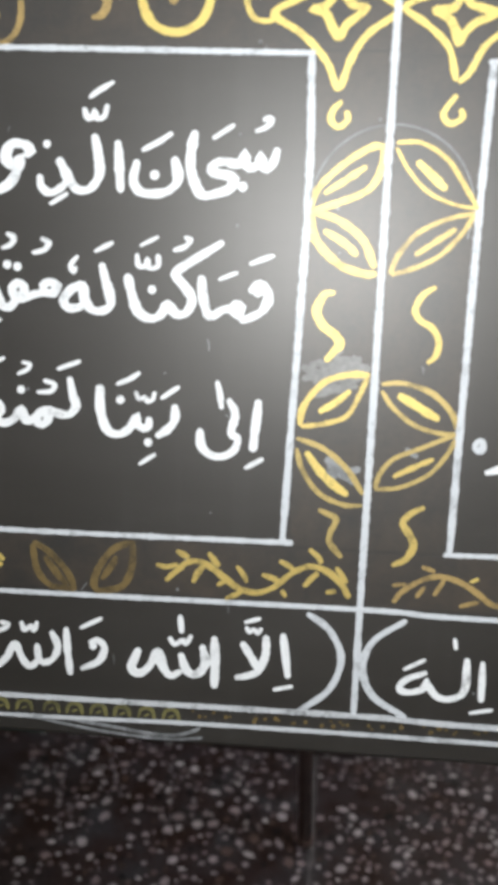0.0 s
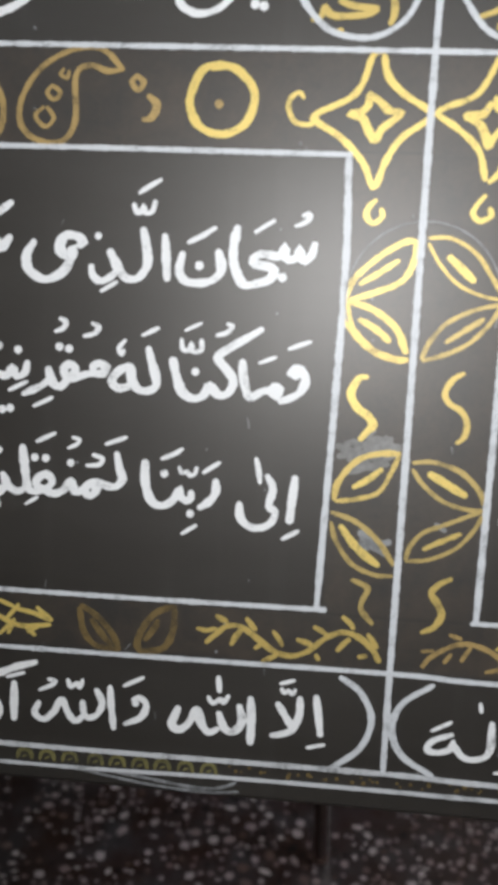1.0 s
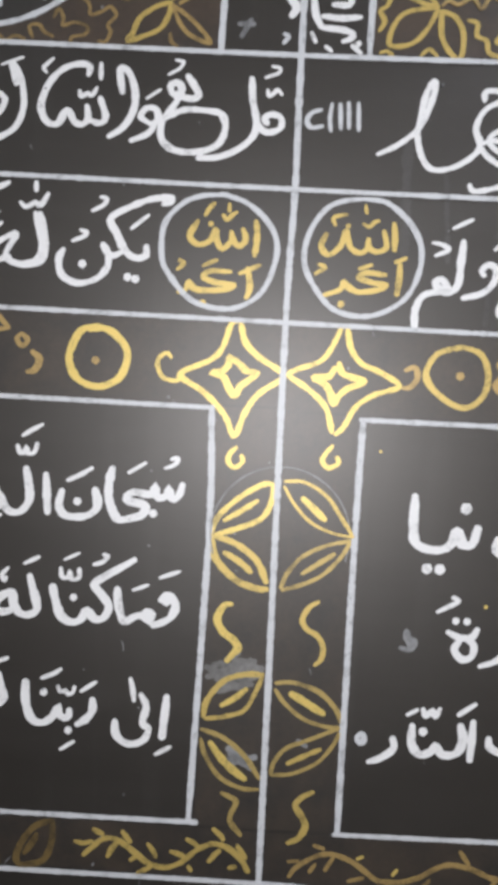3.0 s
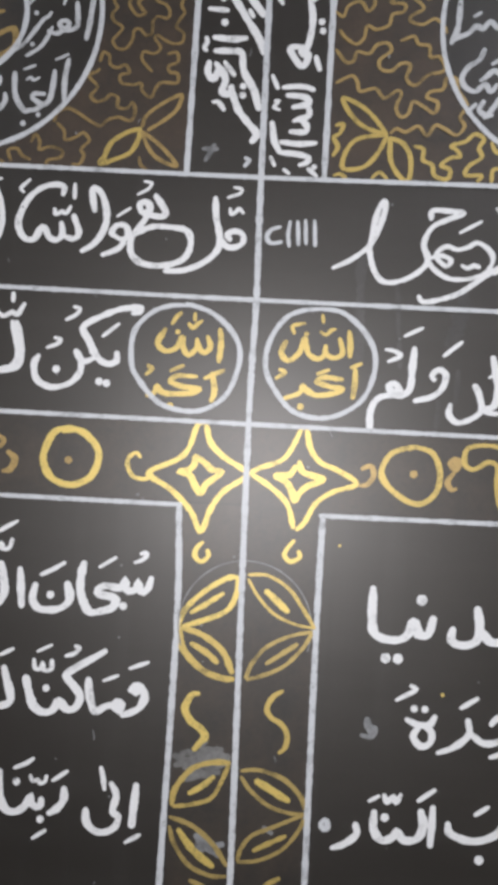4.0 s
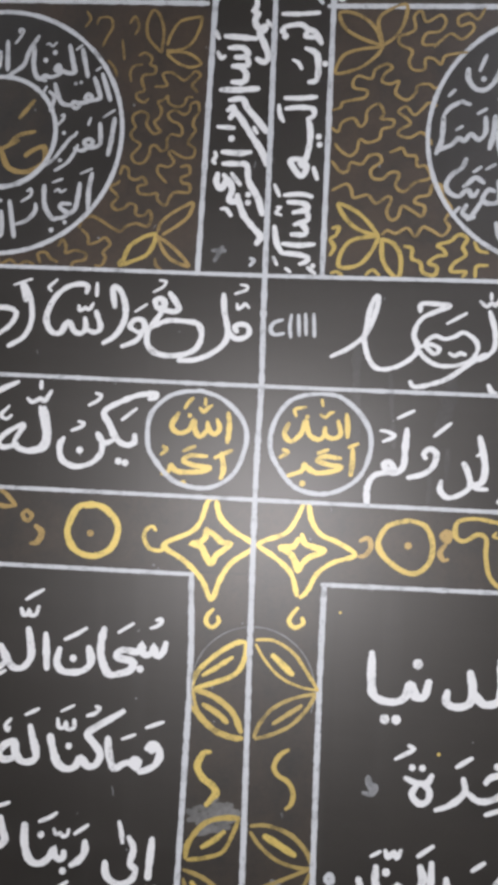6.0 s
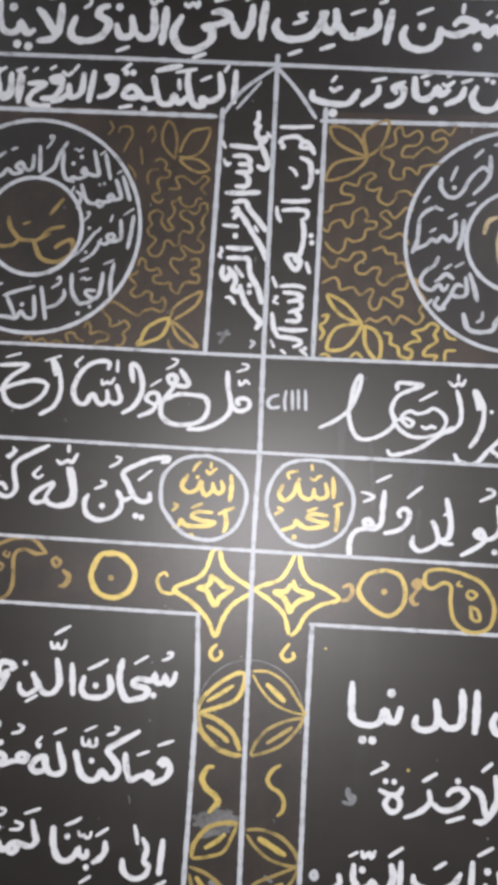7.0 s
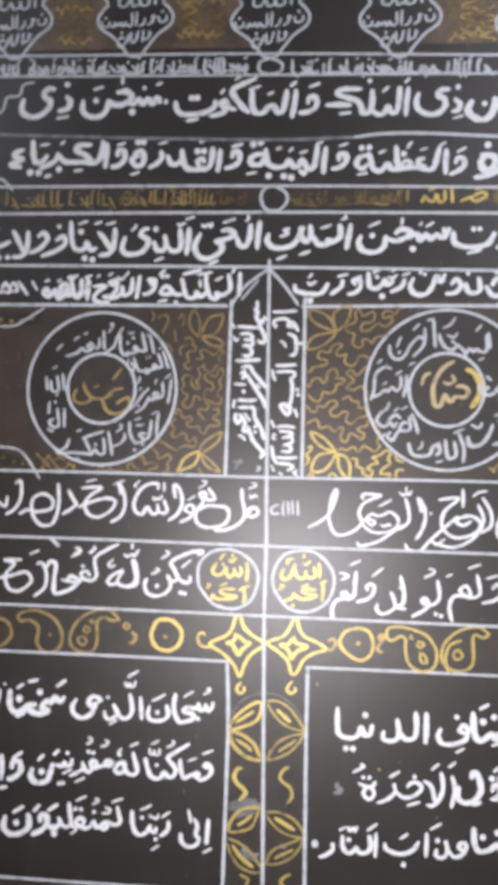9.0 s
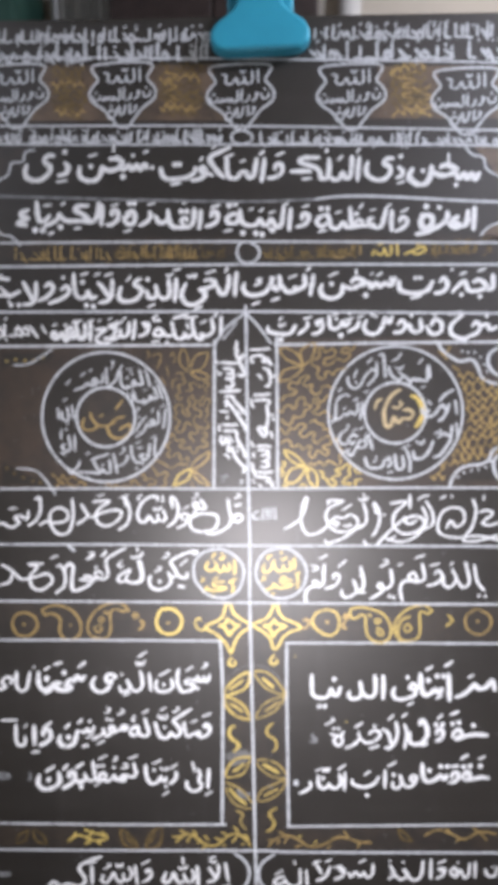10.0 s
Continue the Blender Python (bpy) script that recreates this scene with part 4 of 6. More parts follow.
drawn("lettering", "-117,979 -115,969 -107,963 -93,963 -79,965 -69,971 -68,978 / 7.0: -97,983 / 7.0: -90,983 / 5.6: -103,955 -89,957", WHITE, blackboard, 7.0)
drawn("lettering", "-74,960 -65,961 -56,965 -53,973 -56,978 -61,975 -57,969 / 6.9: -18,1004 -33,998 -47,991 -44,982 -36,971 -27,962 / 6.9: -23,989 -23,972 -19,962 -10,961 -3,968 3,969 8,961 14,963 17,974 19,987 / 6.2: -54,970 -43,966 / 4.1: -27,990 -13,994 / 4.1: -44,1003 -37,1007 / 4.1: -4,983 3,986 / 4.8: -61,987 -57,992", WHITE, blackboard, 6.9)
drawn("lettering", "30,987 28,970 25,954 / 5.4: 23,992 30,997", WHITE, blackboard, 6.8)
drawn("lettering", "44,970 46,977 52,978 55,971 52,964 44,960 34,959 / 4.7: 46,990 58,994", WHITE, blackboard, 6.7)
drawn("lettering", "107,985 84,985 79,980 91,975 102,971 107,964 109,956 117,957 120,969 120,983 / 7.3: 66,967 81,967 95,966 / 6.6: 120,958 127,953 134,955 138,963 142,955 148,956 151,968 152,985 / 4.6: 82,956 95,957 / 5.3: 117,994 / 4.6: 132,980 139,986", WHITE, blackboard, 6.6)
drawn("lettering", "162,984 160,967 159,951 / 4.6: 158,990 163,995", WHITE, blackboard, 6.5)
drawn("lettering", "174,977 171,967 174,957 185,951 196,952 204,960 203,969 196,973 199,979 209,980", WHITE, blackboard, 6.5)
drawn("lettering", "215,968 221,962 219,955 212,953 / 5.8: 219,982 / 3.2: 213,945 225,948", WHITE, blackboard, 6.4)
drawn("lettering", "235,965 230,954 239,944 251,943 259,953 261,967 / 7.6: 261,960 272,954 286,955 294,962 280,968 272,964 / 7.3: 293,959 297,949 302,952 305,956 309,948 315,955 320,947 326,956 / 5.7: 249,961 / 6.1: 294,940 / 4.1: 284,983 284,972", WHITE, blackboard, 7.8)
# third row
drawn("lettering", "-309,927 -319,924 -320,919 -310,915 -325,909 -312,905", WHITE, blackboard, 7.4)
drawn("lettering", "-297,938 -296,920 -293,911 -285,911 -278,919 / 8.0: -300,898 / 8.0: -289,897 / 4.4: -287,932 -276,933", WHITE, blackboard, 7.3)
drawn("lettering", "-264,921 -268,912 -276,907 -287,903 / 7.2: -264,920 -257,911 -245,909 -230,909 -219,907 -213,910 -208,920 -207,934 / 7.2: -222,930 -236,930 -241,924 -230,918 -223,911 -218,907 / 7.2: -263,901 / 5.8: -281,892 -273,894 / 4.3: -243,898 -233,899 / 5.1: -261,932 -256,936", WHITE, blackboard, 7.2)
drawn("lettering", "-202,931 -203,913 -204,901", WHITE, blackboard, 7.1)
drawn("lettering", "-189,915 -187,922 -181,921 -179,913 -183,906 -190,902 -196,902 / 4.3: -189,928 -179,931", WHITE, blackboard, 7.1)
drawn("lettering", "-168,917 -159,920 -155,911 -159,902 -167,903 -170,911 -162,914 / 7.1: -163,931 / 7.1: -156,931 / 4.2: -172,891 -161,894", WHITE, blackboard, 7.1)
drawn("lettering", "-134,919 -133,911 -139,904 -149,899 / 3.5: -137,928 -126,930", WHITE, blackboard, 7.0)
drawn("lettering", "-126,913 -122,904 -115,902 -109,907 / 7.0: -108,920 -107,908 -103,898 -96,895 -84,895 -75,897 -71,908 -70,921 / 6.3: -86,898 -89,905 -83,908 -80,903 / 7.0: -89,917 / 7.0: -81,917 / 5.6: -86,928 -79,932", WHITE, blackboard, 7.0)
drawn("lettering", "-61,918 -62,905 -64,892", WHITE, blackboard, 6.9)
drawn("lettering", "-47,908 -44,915 -38,913 -38,903 -46,897 -55,895 / 4.8: -47,921 -34,924", WHITE, blackboard, 6.9)
drawn("lettering", "-6,917 -5,906 -2,898 8,894 18,896 22,902 28,894 34,896 38,902 45,891 52,894 54,904 56,918 / 6.8: -8,911 -19,910 -25,903 -20,898 -11,899 -8,906 / 7.4: -21,923 / 7.4: -12,925 / 4.1: -29,887 -17,889 / 7.4: -2,884 / 7.4: 16,883 / 7.4: 25,881 / 6.1: 35,890 40,885 43,891 / 4.1: 7,916 13,918 / 4.7: 22,913 27,917 / 4.1: 35,910 44,913 / 4.7: 54,920 62,923", WHITE, blackboard, 6.8)
drawn("lettering", "66,916 64,900 63,885", WHITE, blackboard, 6.7)
drawn("lettering", "81,900 82,907 89,907 90,899 83,892 73,890 / 4.0: 82,917 92,920", WHITE, blackboard, 6.6)
drawn("lettering", "116,908 119,898 122,888 131,886 138,894 144,887 155,888 164,889 174,888 / 6.5: 115,905 106,903 102,895 108,889 116,894 / 6.5: 108,914 / 6.5: 117,914 / 3.9: 103,882 115,884 / 6.5: 148,915 149,901 150,889 / 5.2: 153,890 159,897 165,894 162,889 / 6.5: 157,905 / 3.9: 128,907 136,910 / 4.6: 161,912 166,919", WHITE, blackboard, 6.5)
drawn("lettering", "181,899 174,897 174,892 182,889 / 6.5: 174,888 186,885 192,889 195,899 198,911 / 3.2: 176,909 184,911 / 4.5: 198,913 205,917", WHITE, blackboard, 6.5)
drawn("lettering", "206,909 205,895 205,880", WHITE, blackboard, 6.4)
drawn("lettering", "216,892 219,898 225,897 226,889 219,883 210,879 / 3.8: 218,905 228,910", WHITE, blackboard, 6.4)
drawn("lettering", "245,901 260,898 260,887 250,882 245,892 252,902 / 7.3: 253,912", WHITE, blackboard, 7.8)
drawn("lettering", "282,904 279,891 259,879 238,874 / 7.3: 281,890 291,882 299,884 289,892 297,897 / 7.3: 297,883 307,886 310,905 / 5.9: 271,910", WHITE, blackboard, 7.3)
drawn("lettering", "319,909 317,878", WHITE, blackboard, 7.3)
# left square, the far words
drawn("lettering", "-243,254 -249,248 -255,253 -260,246 -266,248 -271,240 -263,236 -274,232 -285,235 -288,242 -279,243 / 7.0: -274,258 / 5.4: -253,266 -242,274 / 5.4: -289,270 -277,273", WHITE, blackboard, 7.0)
drawn("lettering", "-291,243 -295,233 -304,228", WHITE, blackboard, 7.0)
drawn("lettering", "-312,259 -312,241 -306,233 -298,235 -293,239 / 7.8: -300,249 / 4.7: -303,262 -295,267", WHITE, blackboard, 7.1)
drawn("lettering", "-325,259 -330,236 -338,231 -345,238 -345,259 / 3: -319,266", WHITE, blackboard, 5)
drawn("lettering", "-355,241 -351,248 -360,251 -367,244 -362,236 -381,233 -391,243 -395,259", WHITE, blackboard, 5)
drawn("lettering", "-282,166 -284,157 -277,150 -264,152 -259,163 -256,173 / 7.0: -270,163 / 5.5: -275,176 -268,183 / 5.5: -255,184 -249,190", WHITE, blackboard, 7.0)
drawn("lettering", "-308,165 -306,173 -298,173 -297,162 -305,154 -313,151 / 5.5: -307,177 -295,185", WHITE, blackboard, 7.1)
drawn("lettering", "-321,180 -321,151 / 5.5: -325,140 -314,142", WHITE, blackboard, 7.1)
drawn("lettering", "-335,164 -335,153 -342,150 -348,157 -348,181 / 3.6: -336,177 -331,182 / 4: -370,187 -346,188", WHITE, blackboard, 5)
drawn("lettering", "-315,107 -317,94 -309,86 -295,88 -285,97 -286,111 / 7.1: -301,100 / 5.5: -305,112 -292,120", WHITE, blackboard, 7.1)
drawn("lettering", "-271,103 -270,111 -264,111 -262,103 -268,94 -281,87 / 7.0: -264,100 -254,97 -245,102 / 7.0: -253,90 / 5.5: -279,115 -272,123 / 5.5: -261,117 -249,125", WHITE, blackboard, 7.0)
drawn("ornament", "-330,111 -328,102 -332,99", FAINT, blackboard, 4)
drawn("ornament", "-378,105 -360,104", FAINT, blackboard, 14)
drawn("lettering", "-225,-13 -242,-19 -259,-30 -250,-48 -260,-58 -278,-55 -287,-60 -298,-52 -307,-63", WHITE, blackboard, 5)
drawn("ornament", "-382,-43 -363,-42", FAINT, blackboard, 9)
# right square, the far words
drawn("lettering", "238,259 239,238 244,228 251,230 258,236 264,231 268,238 / 7.1: 249,249 / 6.4: 261,255 / 6.4: 270,255 / 4.9: 245,263 255,269 / 4.2: 259,223 268,227", WHITE, blackboard, 7.1)
drawn("lettering", "277,259 278,220 / 5.6: 272,269 283,276", WHITE, blackboard, 7.0)
drawn("lettering", "286,225 297,229 307,237 313,244 318,238 328,239 337,249 341,235 / 4.2: 304,253 312,257", WHITE, blackboard, 7.0)
drawn("lettering", "222,175 222,162 230,157 241,162 247,173 244,187 239,192 236,185 / 5.0: 238,155 247,159", WHITE, blackboard, 6.4)
drawn("lettering", "259,172 262,179 268,177 268,170 263,164 258,163 / 6.4: 259,186 / 6.4: 268,186 / 4.9: 261,194 268,200", WHITE, blackboard, 6.4)
drawn("lettering", "282,167 284,175 291,179 295,172 287,165 300,170 311,172 321,172 331,171 / 6.3: 282,187 / 6.3: 291,189 / 5.6: 279,200 291,205 / 6.3: 311,185", WHITE, blackboard, 6.3)
drawn("lettering", "239,130 240,112 246,104 257,107 264,113 270,108 274,114 / 6.4: 249,120 / 6.4: 265,126 / 6.4: 274,126", WHITE, blackboard, 6.4)
drawn("lettering", "280,110 282,117 288,117 289,110 283,104 276,103 / 5.6: 280,126 290,127", WHITE, blackboard, 6.3)
drawn("lettering", "295,108 297,115 302,119 306,112 299,107 311,109 321,111 332,110 / 6.3: 297,126 / 6.3: 306,127 / 6.3: 320,127 / 5.6: 293,137 303,143 / 4.2: 317,137 327,141", WHITE, blackboard, 6.3)
# right foot row
drawn("lettering", "41,-36 30,-41 26,-47 32,-49 40,-46 42,-40 / 4.2: 41,-41 48,-50 57,-51 64,-45 64,-26 / 2.9: 56,-14 57,-20 / 2.9: 28,-35 40,-28", WHITE, blackboard, 4.2)
drawn("lettering", "73,-27 74,-51 / 2.9: 68,-59 81,-56", WHITE, blackboard, 3.9)
drawn("lettering", "83,-19 86,-15 93,-14", WHITE, blackboard, 3.4)
drawn("lettering", "107,-21 103,-32 97,-39 87,-42 / 4.4: 87,-18 95,-32", WHITE, blackboard, 4.4)
drawn("lettering", "125,-29 119,-23 127,-25 124,-35 113,-40", WHITE, blackboard, 4.4)
drawn("lettering", "168,-16 167,-31 159,-36 155,-29 150,-35 143,-29 137,-35 132,-29 / 3: 148,-15 158,-10", WHITE, blackboard, 4.4)
drawn("lettering", "192,-17 197,-30 190,-38 / 4.6: 197,-30 207,-38 217,-31 211,-23 223,-38 235,-33 239,-10 / 3.4: 211,-13 / 3: 192,-11", WHITE, blackboard, 4.6)
drawn("lettering", "250,-8 249,-36", WHITE, blackboard, 4.6)
drawn("lettering", "266,-26 261,-21 269,-22 266,-31 257,-36 / 3: 259,-14 271,-9", WHITE, blackboard, 4.4)
drawn("lettering", "312,-10 311,-33 / 4.4: 304,-13 302,-30 296,-33 291,-23 285,-32 277,-26 283,-19 287,-30 / 3: 288,-12", WHITE, blackboard, 4.4)
drawn("lettering", "343,-17 338,-30 328,-29 326,-21 / 3: 336,-17", WHITE, blackboard, 4.4)
# qul row and next row, outer words
drawn("lettering", "-256,512 -255,486 -262,464 -277,461 -288,474 -288,492 -275,499 -263,492 -265,481 -282,477 -295,479 -305,474", WHITE, blackboard, 4)
drawn("lettering", "-311,511 -304,514 -303,496 -310,481 -322,473", WHITE, blackboard, 4)
drawn("lettering", "-321,495 -323,483 -333,488 -341,485 -335,478 -347,471 -359,477 -372,475 / 3: -350,498 -338,499", WHITE, blackboard, 4)
drawn("lettering", "-281,413 -275,415 -269,402 -271,385 -284,374", WHITE, blackboard, 4)
drawn("lettering", "-301,418 -323,417 -310,413 -321,399 -317,383 -303,380 -288,392 -295,403 -315,398 -334,396 -349,409 -363,417 / 4: -347,406 -351,392 -366,387 / 3: -290,425 -279,430", WHITE, blackboard, 4)
drawn("lettering", "-269,409 -264,417 -257,413 -259,395 -258,379 -245,381 -234,387 -229,395 -238,400 -242,394 / 4.6: -236,424 -226,432 / 4.6: -214,428 -207,435", WHITE, blackboard, 5.0)
drawn("lettering", "199,500 221,502 205,486 203,468 217,457 237,461 246,473 235,482 218,477 226,471 235,476", WHITE, blackboard, 4)
drawn("lettering", "226,512 226,492 / 3: 190,484", WHITE, blackboard, 3.6)
drawn("lettering", "243,495 249,477 238,457 217,446 197,449 189,454", WHITE, blackboard, 3.8)
drawn("lettering", "248,503 257,487 257,471 246,463 / 3: 237,504 243,509 253,511", WHITE, blackboard, 3.8)
drawn("lettering", "284,494 271,487 264,469 269,456 291,451 322,453 353,446 / 3.8: 284,494 298,490 301,475 290,466 282,475 276,464 / 3.4: 268,506 276,510 / 3.4: 284,509", WHITE, blackboard, 3.8)
drawn("lettering", "313,505 317,488 311,465 299,448 318,446 347,454 / 3.8: 321,486 332,489 340,484 326,472 336,468 349,472 / 3: 327,503 329,510", WHITE, blackboard, 3.8)
drawn("lettering", "242,415 245,394 234,389 223,396 230,402 234,391 217,390 211,378 214,361 / 3: 232,422 246,427 / 3: 208,412 214,415", WHITE, blackboard, 4.2)
drawn("lettering", "259,399 264,405 270,397 262,387 248,383 / 3: 252,411 266,415", WHITE, blackboard, 4.2)
drawn("lettering", "283,407 289,393 280,381 271,386 272,396 / 4.2: 289,393 298,381 307,389 302,416 / 3: 281,412 285,417", WHITE, blackboard, 4.2)
drawn("lettering", "314,413 318,389 328,376 / 4: 320,369 / 4: 329,368", WHITE, blackboard, 4.2)
# paisleys and rings further out
drawn("ornament", "256,348 243,356 221,350 205,334 204,314 219,305 237,313 238,345 249,344 256,348 / 3: 215,324 221,329 226,322 219,318 215,324", GOLD, blackboard, 3.2)
drawn("ornament", "277,342 283,334 274,326", GOLD, blackboard, 3.6)
drawn("ornament", "317,351 334,341 335,325 321,314 304,322 302,340 317,351 / 4: 318,333", OCHRE, blackboard, 3.4)
drawn("ornament", "-300,342 -303,351 -283,357 -260,349 -248,331 -251,313 -268,306 -279,318 -278,337 -290,345 -300,342 / 3: -263,328", OCHRE, blackboard, 3.6)
drawn("ornament", "-332,347 -317,341 -312,326 -324,313 -341,314 -349,328 -344,342 -332,347 / 4.4: -332,329", OCHRE, blackboard, 3.6)
# two rows over the panels, outer words
drawn("lettering", "-320,825 -311,808 -305,797 / 6.4: -301,824 -302,804 -308,794 -321,792", WHITE, blackboard, 6.4)
drawn("lettering", "-288,817 -281,822 -276,814 -285,803 -298,797", WHITE, blackboard, 6.4)
drawn("lettering", "-265,812 -256,817 -253,808 -265,799 -283,793 / 5.1: -261,829", WHITE, blackboard, 6.4)
drawn("lettering", "-354,808 -339,806 -324,812 / 7.0: -354,831 -340,829 / 5.7: -338,792 / 5.7: -327,792", WHITE, blackboard, 6.4)
drawn("lettering", "214,811 216,798 232,793 252,796 261,809 / 5.3: 237,814 / 5.3: 244,814 / 4.6: 230,786 245,789", WHITE, blackboard, 6.6)
drawn("lettering", "270,807 276,813 281,803 274,794 263,792 / 3.8: 287,824", WHITE, blackboard, 6.4)
drawn("lettering", "287,793 296,802 304,808 310,795 322,794 334,799 325,809 316,806 / 6.4: 331,796 342,797 343,816 / 5.7: 300,789 / 5.7: 325,786 / 4.1: 298,817 307,820 / 4.1: 322,821 333,824", WHITE, blackboard, 6.4)
drawn("lettering", "203,816 204,809", WHITE, blackboard, 5.1)
drawn("lettering", "212,750 218,756 223,748 216,740 206,739", WHITE, blackboard, 5.9)
drawn("lettering", "228,751 232,740 244,742 243,757 / 5.9: 251,747 259,736 271,739 272,751 263,756 258,748 / 4.6: 231,762 / 4.6: 263,763", WHITE, blackboard, 5.9)
drawn("lettering", "282,763 301,763 286,748 286,735 301,728 311,731", WHITE, blackboard, 5.9)
drawn("lettering", "314,745 320,751 325,745 321,736 308,731 / 5.7: 325,743 334,748 339,740 348,744 / 5.1: 334,759", WHITE, blackboard, 5.9)
# the outer words under the second gold row
drawn("lettering", "-223,764 -225,741", WHITE, blackboard, 5.7)
drawn("lettering", "-231,763 -232,747 -237,744 -242,747 -244,762 / 5.7: -242,747 -247,743 -255,747 -258,754 -252,758 -249,750 -254,743 -263,745 -265,751 -269,745 -274,742 -280,747 -276,752 -272,746 / 4.0: -249,766 -244,763 -239,767 / 4.0: -262,761 -257,763 / 4.0: -278,761 -272,763", WHITE, blackboard, 5.7)
drawn("lettering", "100,-15 109,-11 / 3: 112,-23 124,-19", WHITE, blackboard, 3)
# gold words of the thin row
drawn("ornament", "222,847 237,853 247,857 251,852 240,847 232,851 / 3.4: 239,860 247,863", YELLOW, blackboard, 3.6)
drawn("ornament", "212,863 213,846", YELLOW, blackboard, 3.6)
drawn("ornament", "204,861 204,849 198,847 195,856 192,848 186,849 181,854 178,847 / 3: 186,861 195,864", YELLOW, blackboard, 3.4)
drawn("ornament", "123,847 138,846 150,853 151,862 / 3: 162,862 161,848", OCHRE, blackboard, 3)
# names round the left ring
drawn("lettering", "-144,693 -139,671 / 3.4: -154,696 -150,679 -149,675 -153,674 -159,676 -162,680 -164,677 -160,674 -167,671 -172,672 -174,670 -171,668 / 3.4: -181,695 -181,680 -178,671 -172,669 / 3.4: -178,703 -185,691 -189,680 -200,672 / 3.4: -165,690 / 3.4: -172,684 / 1.9: -172,696 -170,697 -167,695 -164,698 / 2.1: -149,692 -144,696 / 2.1: -196,697 -193,701 -190,707 -193,708 -193,705", SOFT, blackboard, 3.4)
drawn("lettering", "-128,674 -121,653 / 3.4: -134,671 -129,657 -131,654 -137,653 -140,655 -138,658 -135,655 -139,652 -145,651 -149,652 -150,649 -146,647 -143,652 / 3.4: -164,666 -160,654 -156,650 -149,649 / 3.0: -168,660 -164,656 -165,649 -167,645 / 2.5: -148,666 / 2.5: -144,667 / 2.1: -173,658 -170,664 / 2.1: -133,676 -129,679", SOFT, blackboard, 3.4)
drawn("lettering", "-117,640 -119,623 -121,611 / 3.4: -128,636 -127,623 -128,619 -134,617 -139,620 -138,623 -134,623 -133,620 -140,615 -144,615 / 2.9: -144,619 -147,612 -152,605 -161,599 / 2.9: -145,629 -147,626 -150,624 -156,616 -163,607 -171,602 / 2.9: -155,628 / 2.9: -146,616 / 2.9: -157,607 / 2.1: -137,634 -135,640 / 2.1: -161,633 -156,639 -156,642 -158,641 / 2.1: -126,640 -117,646", SOFT, blackboard, 3.4)
drawn("lettering", "-132,598 -134,585 -134,570 / 3.4: -141,590 -142,579 -144,570 -148,567 -155,571 -154,574 -147,574 / 3.4: -144,570 -152,564 -157,563 -161,563 -167,573 -168,588 / 3.4: -174,574 -174,568 -180,561 -188,558 / 2.9: -151,560 / 3.4: -161,554 / 1.9: -160,583 -157,585 -155,583 -151,585 / 2.1: -162,590 -154,593 / 2.1: -185,575 -178,580 -178,585 -181,583 / 2.1: -141,597 -132,601", SOFT, blackboard, 3.4)
drawn("lettering", "-202,699 -201,676 / 3.5: -207,691 -208,679 -213,678 -218,684 -222,680 -217,676 -224,674 -230,678 -234,673 -242,670 -249,668 / 2.9: -227,695 -222,697 / 2.9: -220,668 -214,671", SOFT, blackboard, 3.5)
drawn("lettering", "-194,576 -189,548 / 3.5: -200,568 -199,550 -206,549 -211,554 -215,548 -223,549 -240,550 / 3.5: -227,567 -217,571 -200,576 / 3.5: -224,567 -219,557 -216,550 / 3.5: -243,567 -247,557 -257,551 -258,549 -240,550 / 3.5: -232,542 / 2.9: -234,576 -228,578 / 3.5: -210,560", SOFT, blackboard, 3.5)
drawn("lettering", "-250,604 -250,581 / 3.5: -259,604 -257,584 -264,581 -269,588 -263,591 / 3.5: -270,598 -269,612 / 3.5: -264,575 -271,579 / 3.5: -262,612", SOFT, blackboard, 3.5)
drawn("lettering", "-253,647 -251,627 / 3.5: -260,644 -258,627 -266,626 -268,638 / 3.5: -274,643 -272,627 / 2.9: -266,653 -260,656 / 3.5: -260,621", SOFT, blackboard, 3.5)
drawn("lettering", "-232,693 -239,688 / 2.9: -254,683 -261,676", SOFT, blackboard, 3.5)
# names round the right ring
drawn("lettering", "192,709 193,693 194,677 / 3.0: 185,708 192,710 / 3.6: 182,699 182,683 177,674 169,666 / 3.6: 182,684 177,689 172,686 / 3.6: 172,686 168,682 164,676 160,668 154,663 147,664 142,671 142,679 / 3.6: 153,671 / 3.0: 150,677 155,689 / 3.0: 169,697 176,704 / 3.0: 164,656 171,659", SOFT, blackboard, 3.9)
drawn("lettering", "254,693 256,675 / 3.9: 252,691 252,673 246,671 240,674 237,671 233,675 229,670 224,675 219,679 215,674 210,674 204,678 200,685 199,692 / 3.0: 207,691 215,688 219,693 / 3.0: 203,699 211,703 217,711 / 3.0: 240,695 246,702 / 3.6: 228,667 / 3.0: 243,661 249,664 / 3.6: 212,684 217,681", SOFT, blackboard, 3.9)
drawn("lettering", "162,644 161,631 158,619 / 3.6: 155,643 155,631 150,626 145,630 140,625 136,627 131,622 122,618 120,615 / 3.6: 120,615 124,626 125,643 / 3.6: 125,644 130,650 139,655 / 4.2: 138,654 144,652 / 3.0: 128,658 133,663 / 3.0: 134,633 139,636 / 3.0: 149,645 156,649", SOFT, blackboard, 3.9)
